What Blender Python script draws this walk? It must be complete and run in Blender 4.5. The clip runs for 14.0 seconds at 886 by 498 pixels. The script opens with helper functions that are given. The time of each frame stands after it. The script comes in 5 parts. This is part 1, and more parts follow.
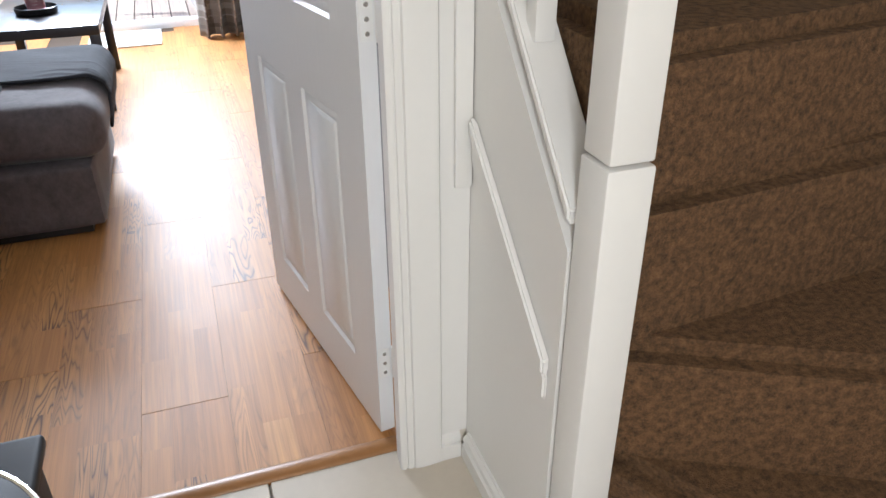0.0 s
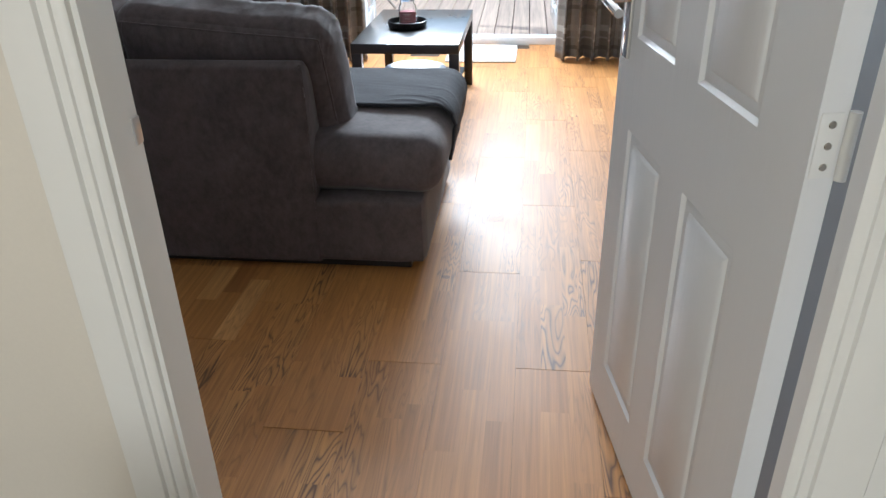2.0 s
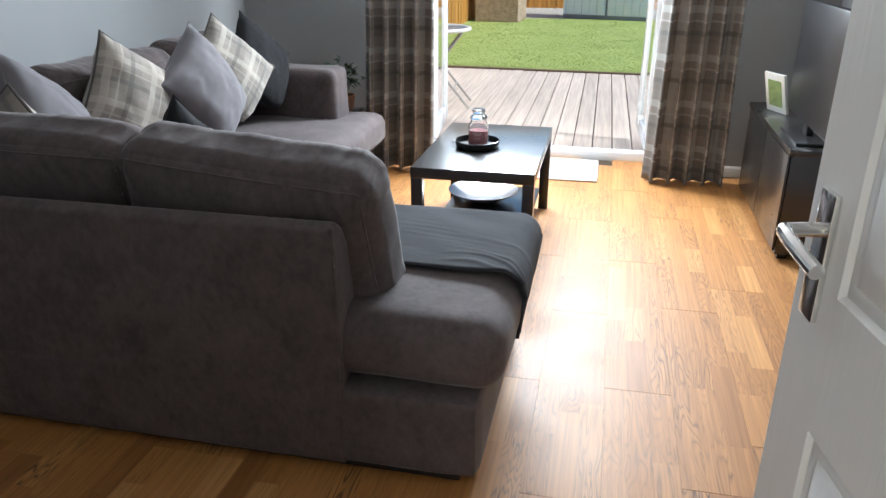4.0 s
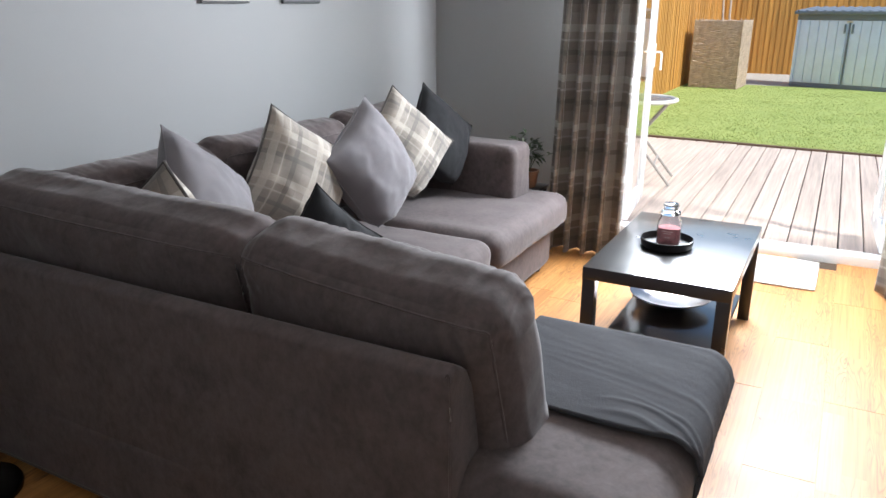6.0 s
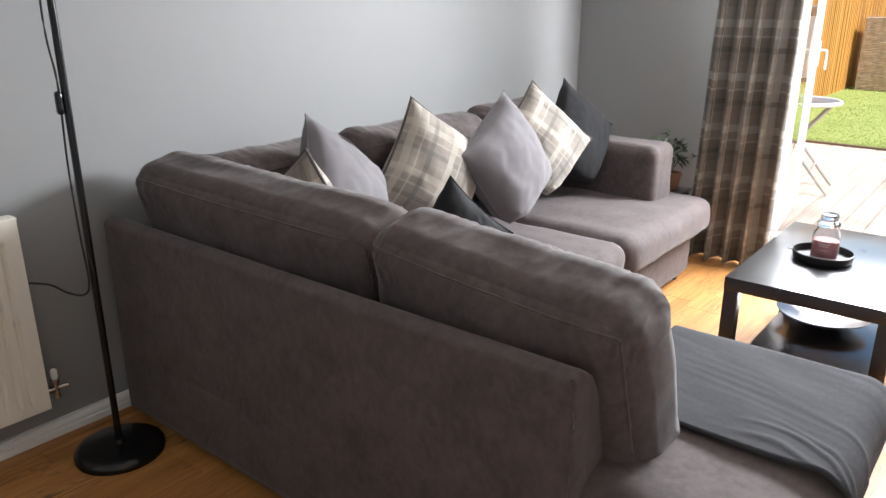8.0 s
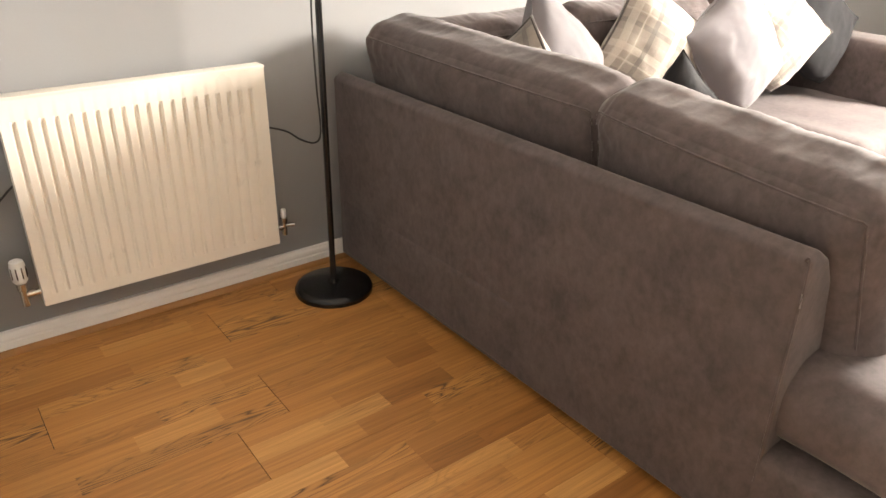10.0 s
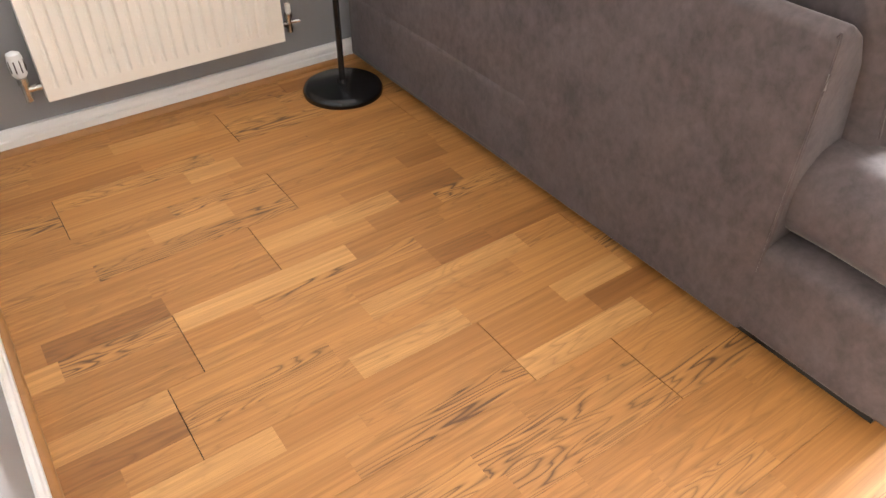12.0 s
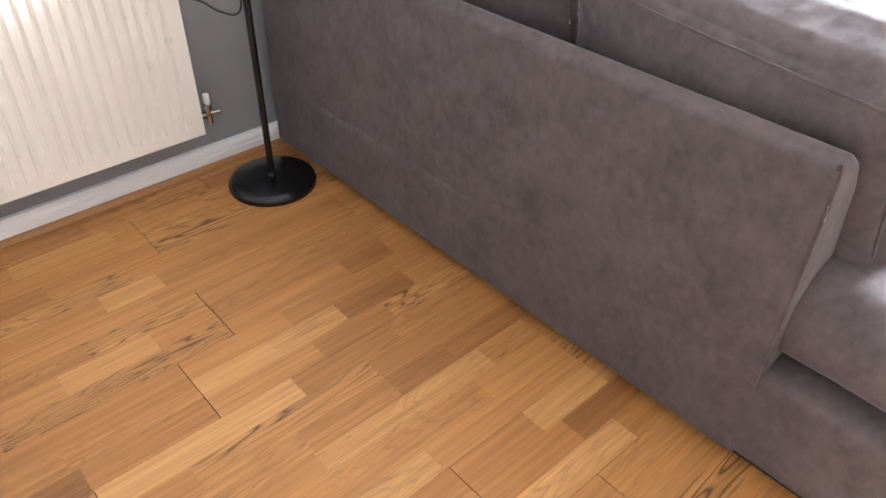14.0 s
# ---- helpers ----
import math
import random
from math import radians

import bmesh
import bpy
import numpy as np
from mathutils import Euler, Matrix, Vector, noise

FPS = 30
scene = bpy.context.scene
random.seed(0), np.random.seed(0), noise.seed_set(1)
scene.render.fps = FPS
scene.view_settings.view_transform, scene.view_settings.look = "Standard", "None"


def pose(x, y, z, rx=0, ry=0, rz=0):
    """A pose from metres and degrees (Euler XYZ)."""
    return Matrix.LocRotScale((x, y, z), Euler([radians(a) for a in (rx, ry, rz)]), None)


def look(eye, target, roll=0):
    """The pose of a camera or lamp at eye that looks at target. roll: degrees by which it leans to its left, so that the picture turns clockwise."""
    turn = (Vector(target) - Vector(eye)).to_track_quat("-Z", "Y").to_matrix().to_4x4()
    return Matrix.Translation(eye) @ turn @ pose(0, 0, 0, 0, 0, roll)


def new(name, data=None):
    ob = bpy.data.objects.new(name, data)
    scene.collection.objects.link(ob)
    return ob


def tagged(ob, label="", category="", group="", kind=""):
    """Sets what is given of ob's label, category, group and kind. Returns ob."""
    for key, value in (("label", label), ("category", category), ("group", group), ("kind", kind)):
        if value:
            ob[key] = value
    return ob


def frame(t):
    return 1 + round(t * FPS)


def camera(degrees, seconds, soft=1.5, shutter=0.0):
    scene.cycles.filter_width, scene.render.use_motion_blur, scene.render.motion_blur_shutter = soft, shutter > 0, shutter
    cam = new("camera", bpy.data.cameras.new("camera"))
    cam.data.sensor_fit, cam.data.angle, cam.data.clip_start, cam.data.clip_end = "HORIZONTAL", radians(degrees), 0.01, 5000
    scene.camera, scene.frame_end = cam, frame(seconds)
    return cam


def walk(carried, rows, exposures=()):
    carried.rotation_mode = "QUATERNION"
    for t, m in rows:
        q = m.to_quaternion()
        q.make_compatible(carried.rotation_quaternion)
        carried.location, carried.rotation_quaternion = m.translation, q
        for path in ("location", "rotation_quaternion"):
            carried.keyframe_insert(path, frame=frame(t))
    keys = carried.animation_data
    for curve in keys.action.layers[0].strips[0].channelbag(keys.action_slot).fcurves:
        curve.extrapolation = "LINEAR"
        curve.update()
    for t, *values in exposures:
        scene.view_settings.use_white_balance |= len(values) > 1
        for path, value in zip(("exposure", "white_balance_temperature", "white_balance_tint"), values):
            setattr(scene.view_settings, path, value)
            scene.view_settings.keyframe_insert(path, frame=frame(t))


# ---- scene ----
cam = camera(61.9, 14.0)
PATH = [
    (0, (0.071, 0.026, 1.27), (0.647, 1.674, 0.294), -0.3),
    (0.5, (0.102, 0.07, 1.284), (0.321, 1.807, 0.315), -0.6),
    (1, (0.079, 0.162, 1.283), (0.052, 1.915, 0.32), -1.0),
    (1.5, (0.053, 0.325, 1.293), (-0.104, 2.074, 0.334), -1.1),
    (2, (0.044, 0.492, 1.295), (-0.172, 2.24, 0.347), -1.3),
    (2.5, (0.038, 0.668, 1.305), (-0.209, 2.429, 0.389), -1.0),
    (2.7, (0.028, 0.726, 1.314), (-0.23, 2.494, 0.415), -0.8),
    (4.8, (-0.051, 1.323, 1.384), (-0.646, 3.108, 0.704), 0.1),
    (5, (-0.033, 1.353, 1.392), (-0.692, 3.121, 0.728), 0.1),
    (5.5, (-0.019, 1.432, 1.396), (-0.819, 3.152, 0.761), 0.1),
    (6, (-0.058, 1.556, 1.407), (-0.959, 3.228, 0.782), -0.0),
    (6.5, (-0.056, 1.616, 1.401), (-1.014, 3.258, 0.783), -0.1),
    (7, (-0.05, 1.635, 1.407), (-1.054, 3.25, 0.788), 0.0),
    (7.5, (-0.053, 1.612, 1.412), (-1.131, 3.179, 0.794), -0.0),
    (8, (-0.078, 1.587, 1.391), (-1.271, 3.064, 0.76), -0.1),
    (8.2, (-0.086, 1.587, 1.377), (-1.329, 3.018, 0.738), -0.1),
    (10.3, (-0.113, 1.452, 1.301), (-1.556, 2.465, 0.357), 0.6),
    (10.5, (-0.117, 1.457, 1.289), (-1.541, 2.437, 0.283), 0.7),
    (11, (-0.111, 1.457, 1.245), (-1.487, 2.379, 0.125), 0.5),
    (11.5, (-0.098, 1.47, 1.235), (-1.417, 2.357, 0.021), 0.2),
    (12, (-0.079, 1.486, 1.224), (-1.344, 2.371, -0.047), 0.2),
    (12.5, (-0.078, 1.506, 1.215), (-1.3, 2.407, -0.087), 0.1),
    (13, (-0.122, 1.491, 1.255), (-1.319, 2.427, -0.046), 0.2),
    (13.5, (-0.215, 1.491, 1.277), (-1.391, 2.485, 0.001), 0.5),
    (14, (-0.35, 1.604, 1.298), (-1.523, 2.668, 0.076), 0.9),
]
walk(cam, [(t, look(eye, target, roll)) for t, eye, target, roll in PATH],
     exposures=((0.0, 0.42, 5500, 8), (1.5, 0.12, 5500, 6), (2.7, 0.05, 5500, 2), (5.0, 0.3, 5850, 6), (7.5, 0.62, 6050, 9), (8.2, 0.8, 6300, 9),
                (10.3, 1.98, 7600, 12), (11.0, 2.22, 7100, 12), (12.5, 2.45, 6100, 10), (14.0, 2.4, 5800, 11)))

# ---- world, sun, large lights ----
world = bpy.data.worlds.new("sky")
scene.world = world
world.use_nodes = True
wn = world.node_tree
sky = wn.nodes.new("ShaderNodeTexSky")
sky.sky_type, sky.sun_disc = 'NISHITA', False
sky.sun_elevation, sky.sun_rotation = radians(50), radians(104)
wn.links.new(sky.outputs[0], wn.nodes["Background"].inputs[0])
wn.nodes["Background"].inputs[1].default_value = 0.15


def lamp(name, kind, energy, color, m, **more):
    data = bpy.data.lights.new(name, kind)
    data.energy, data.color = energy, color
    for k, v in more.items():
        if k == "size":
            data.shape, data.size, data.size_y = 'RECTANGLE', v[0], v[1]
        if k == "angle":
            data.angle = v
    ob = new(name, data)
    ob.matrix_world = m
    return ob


lamp("sun", 'SUN', 4.6, (1.0, 0.95, 0.86), look((0, 0, 8), (-6.2, 1.5, 0.3)), angle=radians(8))
# daylight through the upper half of the garden doorway
lamp("daylight_patio", 'AREA', 195, (0.98, 0.98, 0.985), look((-0.48, 6.05, 1.78), (-0.95, 3.7, 0.75)), size=(1.45, 0.58))
# fill lamp added in an unseen opening behind the walker, brightens the hall
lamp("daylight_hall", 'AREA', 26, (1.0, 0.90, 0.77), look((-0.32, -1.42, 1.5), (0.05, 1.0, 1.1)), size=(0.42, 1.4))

# ---- materials ----


def nodes_of(name):
    m = bpy.data.materials.new(name)
    m.use_nodes = True
    nt = m.node_tree
    return m, nt, nt.nodes["Principled BSDF"]


def add(nt, kind, **inputs):
    n = nt.nodes.new(kind)
    for k, v in inputs.items():
        n.inputs[k.replace("_", " ")].default_value = v
    return n


def math_node(nt, op, a, b=0.0):
    n = nt.nodes.new("ShaderNodeMath")
    n.operation = op
    for i, v in enumerate((a, b)):
        if isinstance(v, (int, float)):
            n.inputs[i].default_value = v
        else:
            nt.links.new(v, n.inputs[i])
    return n.outputs[0]


def ramp(nt, fac, *stops):
    n = nt.nodes.new("ShaderNodeValToRGB")
    el = n.color_ramp.elements
    while len(el) < len(stops):
        el.new(0.5)
    for e, (p, c) in zip(el, stops):
        e.position, e.color = p, (*c, 1)
    nt.links.new(fac, n.inputs[0])
    return n.outputs[0]


def mix(nt, fac, a, b, blend='MIX'):
    n = nt.nodes.new("ShaderNodeMix")
    n.data_type, n.blend_type = 'RGBA', blend
    for sock, v in ((n.inputs[0], fac), (n.inputs[6], a), (n.inputs[7], b)):
        if isinstance(v, (int, float)):
            sock.default_value = v
        elif isinstance(v, tuple):
            sock.default_value = (*v, 1)
        else:
            nt.links.new(v, sock)
    return n.outputs[2]


def coords(nt, which="Object", scale=(1, 1, 1), shift=None):
    tc = nt.nodes.new("ShaderNodeTexCoord")
    mp = nt.nodes.new("ShaderNodeMapping")
    mp.inputs["Scale"].default_value = scale
    nt.links.new(tc.outputs[which], mp.inputs["Vector"])
    if shift is not None:
        nt.links.new(shift, mp.inputs["Location"])
    return mp.outputs[0]


def noise_tex(nt, vec, scale, detail=4.0, rough=0.55, distortion=0.0):
    n = add(nt, "ShaderNodeTexNoise", Scale=scale, Detail=detail, Roughness=rough, Distortion=distortion)
    nt.links.new(vec, n.inputs["Vector"])
    return n.outputs[0]


def bump(nt, bsdf, height, strength, distance=0.01):
    n = add(nt, "ShaderNodeBump", Strength=strength, Distance=distance)
    nt.links.new(height, n.inputs["Height"])
    nt.links.new(n.outputs[0], bsdf.inputs["Normal"])


def shade(c, k):
    return tuple(min(1.0, v * k) for v in c)


def surface(name, color, rough=0.5, var=0.12, big=3.0, fine=60.0, relief=0.1, metal=0.0, sheen=0.0, coat=0.0, dist=0.004):
    """A plain surface with variation at two scales and a fine relief."""
    m, nt, b = nodes_of(name)
    vec = coords(nt)
    n1, n2 = noise_tex(nt, vec, big, 3), noise_tex(nt, vec, fine, 5)
    f = math_node(nt, 'ADD', math_node(nt, 'MULTIPLY', n1, 0.65), math_node(nt, 'MULTIPLY', n2, 0.35))
    nt.links.new(ramp(nt, f, (0.3, shade(color, 1 - var)), (0.7, shade(color, 1 + var))), b.inputs["Base Color"])
    nt.links.new(math_node(nt, 'MULTIPLY_ADD', n1, 0.16), b.inputs["Roughness"])
    b.inputs["Roughness"].links[0].from_node.inputs[2].default_value = max(0.02, rough - 0.08)
    b.inputs["Metallic"].default_value = metal
    b.inputs["Sheen Weight"].default_value = sheen
    b.inputs["Sheen Roughness"].default_value = 0.4
    b.inputs["Coat Weight"].default_value = coat
    b.inputs["Coat Roughness"].default_value = 0.16
    if relief:
        bump(nt, b, n2, relief, dist)
    return m


TONES = {  # three tones of each class of strip, and how strongly its figure shows
    "mid": ((0.42, 0.182, 0.043), (0.46, 0.206, 0.052), (0.50, 0.232, 0.062), 0.40),
    "pale": ((0.55, 0.270, 0.080), (0.58, 0.292, 0.090), (0.62, 0.322, 0.105), 0.35),
    "dark": ((0.30, 0.120, 0.027), (0.34, 0.140, 0.032), (0.38, 0.158, 0.037), 0.50),
    "wild": ((0.47, 0.216, 0.057), (0.50, 0.232, 0.062), (0.54, 0.260, 0.072), 1.15),
    "rest": ((0.36, 0.150, 0.034), (0.46, 0.206, 0.052), (0.57, 0.282, 0.084), 0.65),
}


def oak(name, tone_class, island=False):
    """Oiled oak strip; tone and grain differ strip by strip."""
    lo, mid_, hi, strength = TONES[tone_class]
    m, nt, b = nodes_of(name)
    if island:
        rnd = nt.nodes.new("ShaderNodeNewGeometry").outputs["Random Per Island"]
    else:
        rnd = nt.nodes.new("ShaderNodeObjectInfo").outputs["Random"]
    sh = nt.nodes.new("ShaderNodeCombineXYZ")
    nt.links.new(math_node(nt, 'MULTIPLY', rnd, 37.0), sh.inputs[0])
    nt.links.new(math_node(nt, 'MULTIPLY', rnd, 91.0), sh.inputs[1])
    vec = coords(nt, "Object", (1, 1, 1), sh.outputs[0])
    st = nt.nodes.new("ShaderNodeMapping")
    st.inputs["Scale"].default_value = (19, 1.9, 1)
    nt.links.new(vec, st.inputs["Vector"])
    figure = noise_tex(nt, st.outputs[0], 1.0, 2, 0.45, 0.35)
    rings = math_node(nt, 'FRACT', math_node(nt, 'MULTIPLY', figure, 15.0))
    rings = math_node(nt, 'POWER', math_node(nt, 'ABSOLUTE', math_node(nt, 'SUBTRACT', math_node(nt, 'MULTIPLY', rings, 2.0), 1.0)), 3.0)
    st2 = nt.nodes.new("ShaderNodeMapping")
    st2.inputs["Scale"].default_value = (330, 5.5, 1)
    nt.links.new(vec, st2.inputs["Vector"])
    pores = noise_tex(nt, st2.outputs[0], 1.0, 3, 0.6)
    st3 = nt.nodes.new("ShaderNodeMapping")
    st3.inputs["Scale"].default_value = (9, 2.2, 1)
    nt.links.new(vec, st3.inputs["Vector"])
    fade = noise_tex(nt, st3.outputs[0], 1.0, 2)
    st4 = nt.nodes.new("ShaderNodeMapping")
    st4.inputs["Scale"].default_value = (75, 1.6, 1)
    nt.links.new(vec, st4.inputs["Vector"])
    streak = noise_tex(nt, st4.outputs[0], 1.0, 3, 0.6, 0.2)
    tone = ramp(nt, rnd, (0.0, lo), (0.2, mid_), (0.8, mid_), (1.0, hi)) if tone_class == "rest" else ramp(nt, rnd, (0.0, lo), (0.5, mid_), (1.0, hi))
    tone = mix(nt, 1.0, tone, ramp(nt, streak, (0.28, (0.72, 0.69, 0.66)), (0.72, (1.16, 1.18, 1.22))), 'MULTIPLY')
    rings = math_node(nt, 'MULTIPLY', rings, math_node(nt, 'MULTIPLY', math_node(nt, 'POWER', fade, 2.0), 3.0))
    wavy = mix(nt, math_node(nt, 'MULTIPLY', rings, math_node(nt, 'MULTIPLY', math_node(nt, 'GREATER_THAN', math_node(nt, 'FRACT', math_node(nt, 'MULTIPLY', rnd, 7.3)), 0.0 if tone_class == "wild" else 0.42), strength)), tone, (0.125, 0.053, 0.016))
    fine = ramp(nt, pores, (0.50, (0.0,) * 3), (0.72, (0.29,) * 3))
    col = mix(nt, fine, wavy, (0.19, 0.082, 0.024))
    knots = noise_tex(nt, vec, 9.0, 1)
    col = mix(nt, math_node(nt, 'MULTIPLY', math_node(nt, 'GREATER_THAN', knots, 0.80), 0.6), col, (0.05, 0.02, 0.008))
    nt.links.new(col, b.inputs["Base Color"])
    smear = noise_tex(nt, coords(nt, "Object", (1, 1, 1)), 5.0, 3)
    nt.links.new(math_node(nt, 'MULTIPLY_ADD', smear, 0.14), b.inputs["Roughness"])
    b.inputs["Roughness"].links[0].from_node.inputs[2].default_value = 0.46
    b.inputs["Specular IOR Level"].default_value = 0.66
    bump(nt, b, math_node(nt, 'ADD', pores, math_node(nt, 'MULTIPLY', rings, 0.4)), 0.06, 0.002)
    return m


def embossed(name, color):
    """White paint over a pressed wood-grain skin: long fine grooves up the leaf."""
    m, nt, b = nodes_of(name)
    b.inputs["Base Color"].default_value = (*color, 1)
    g1 = noise_tex(nt, coords(nt, "Object", (150, 150, 4.0)), 1.0, 3, 0.6, 0.6)
    g2 = noise_tex(nt, coords(nt, "Object", (40, 40, 1.6)), 1.0, 2, 0.5, 0.9)
    wav = math_node(nt, 'FRACT', math_node(nt, 'MULTIPLY', g2, 9.0))
    h = math_node(nt, 'ADD', math_node(nt, 'MULTIPLY', g1, 0.6), math_node(nt, 'MULTIPLY', wav, 0.4))
    nt.links.new(math_node(nt, 'MULTIPLY_ADD', g1, 0.12), b.inputs["Roughness"])
    b.inputs["Roughness"].links[0].from_node.inputs[2].default_value = 0.30
    bump(nt, b, h, 0.16, 0.002)
    return m


def plaid(name, ground, mid, light, dark, size, fuzz=0.25, rough=0.95, through_light=0.0):
    """Woven check on the cloth's own UV metres."""
    m, nt, b = nodes_of(name)
    uv = nt.nodes.new("ShaderNodeTexCoord").outputs["UV"]
    sep = nt.nodes.new("ShaderNodeSeparateXYZ")
    nt.links.new(uv, sep.inputs[0])

    def band(axis, at, width):
        f = math_node(nt, 'FRACT', math_node(nt, 'ADD', math_node(nt, 'DIVIDE', sep.outputs[axis], size), 50.0 - at + width / 2))
        return math_node(nt, 'LESS_THAN', f, width)
    fine = noise_tex(nt, coords(nt, "UV", (1, 1, 1)), 420.0, 2)
    col = mix(nt, 0.0, ground, ground)
    for axis in (0, 1):
        col = mix(nt, math_node(nt, 'MULTIPLY', band(axis, 0.25, 0.42), 0.55), col, mid)
    for axis in (0, 1):
        col = mix(nt, math_node(nt, 'MULTIPLY', band(axis, 0.25, 0.10), 0.6), col, dark)
        col = mix(nt, math_node(nt, 'MULTIPLY', band(axis, 0.74, 0.15), 0.62), col, light)
        col = mix(nt, math_node(nt, 'MULTIPLY', band(axis, 0.50, 0.035), 0.55), col, light)
    mott = ramp(nt, fine, (0.3, (1 - fuzz,) * 3), (0.7, (1 + fuzz * 0.4,) * 3))
    cloth_col = mix(nt, 1.0, col, mott, 'MULTIPLY')
    nt.links.new(cloth_col, b.inputs["Base Color"])
    if through_light:
        tl, ms = nt.nodes.new("ShaderNodeBsdfTranslucent"), add(nt, "ShaderNodeMixShader", Fac=through_light)
        nt.links.new(cloth_col, tl.inputs["Color"])
        nt.links.new(b.outputs[0], ms.inputs[1])
        nt.links.new(tl.outputs[0], ms.inputs[2])
        nt.links.new(ms.outputs[0], nt.nodes["Material Output"].inputs["Surface"])
    b.inputs["Roughness"].default_value = rough
    b.inputs["Sheen Weight"].default_value = 0.2
    bump(nt, b, fine, 0.3, 0.002)
    return m


def suede(name, color, var=0.16):
    """Brushed microfibre: cloudy nap and a soft sheen."""
    m, nt, b = nodes_of(name)
    vec = coords(nt)
    cloud = noise_tex(nt, vec, 7.0, 6, 0.7, 0.4)
    nap = noise_tex(nt, coords(nt, "Object", (1, 1, 0.7)), 48.0, 5, 0.65, 0.3)
    f = math_node(nt, 'ADD', math_node(nt, 'MULTIPLY', cloud, 0.55), math_node(nt, 'MULTIPLY', nap, 0.45))
    nt.links.new(ramp(nt, f, (0.36, shade(color, 1 - var)), (0.5, color), (0.66, shade(color, 1 + var))), b.inputs["Base Color"])
    b.inputs["Roughness"].default_value = 0.9
    b.inputs["Sheen Weight"].default_value = 0.22
    b.inputs["Sheen Roughness"].default_value = 0.35
    bump(nt, b, f, 0.09, 0.004)
    return m


def grass_like(name, a, c, scale):
    m, nt, b = nodes_of(name)
    vec = coords(nt)
    f = math_node(nt, 'ADD', math_node(nt, 'ADD', math_node(nt, 'MULTIPLY', noise_tex(nt, vec, 0.9, 5, 0.65), 0.35), math_node(nt, 'MULTIPLY', noise_tex(nt, vec, 4.5, 4, 0.7, 0.5), 0.25)), math_node(nt, 'MULTIPLY', noise_tex(nt, vec, scale, 6, 0.7), 0.4))
    nt.links.new(ramp(nt, f, (0.32, a), (0.52, tuple((p + q) / 2 for p, q in zip(a, c))), (0.68, c)), b.inputs["Base Color"])
    b.inputs["Roughness"].default_value = 0.9
    bump(nt, b, noise_tex(nt, vec, scale * 2, 4), 0.25, 0.015)
    return m


def blade_material(name, a, c):
    m, nt, b = nodes_of(name)
    rnd = nt.nodes.new("ShaderNodeNewGeometry").outputs["Random Per Island"]
    patch = noise_tex(nt, coords(nt), 1.4, 4, 0.65)
    f = math_node(nt, 'ADD', math_node(nt, 'MULTIPLY', rnd, 0.5), math_node(nt, 'MULTIPLY', patch, 0.5))
    nt.links.new(ramp(nt, f, (0.2, a), (0.8, c)), b.inputs["Base Color"])
    b.inputs["Roughness"].default_value = 0.6
    return m


def clear_glass(name, tint=(1, 1, 1), rough=0.0):
    m, nt, b = nodes_of(name)
    b.inputs["Base Color"].default_value = (*tint, 1)
    b.inputs["Roughness"].default_value = rough
    b.inputs["Transmission Weight"].default_value = 1.0
    b.inputs["IOR"].default_value = 1.45
    return m


def planks_of(name, color, var, grain=(40, 3, 3), rough=0.7, random_tone=0.25):
    """Weathered timber board, toned board by board."""
    m, nt, b = nodes_of(name)
    rnd = nt.nodes.new("ShaderNodeObjectInfo").outputs["Random"]
    sh = nt.nodes.new("ShaderNodeCombineXYZ")
    nt.links.new(math_node(nt, 'MULTIPLY', rnd, 50.0), sh.inputs[0])
    vec = coords(nt, "Object", grain, sh.outputs[0])
    g = noise_tex(nt, vec, 1.0, 5, 0.6)
    col = ramp(nt, g, (0.3, shade(color, 1 - var)), (0.7, shade(color, 1 + var)))
    tone = ramp(nt, rnd, (0, (1 - random_tone,) * 3), (1, (1.0,) * 3))
    nt.links.new(mix(nt, 1.0, col, tone, 'MULTIPLY'), b.inputs["Base Color"])
    b.inputs["Roughness"].default_value = rough
    bump(nt, b, g, 0.25, 0.004)
    return m


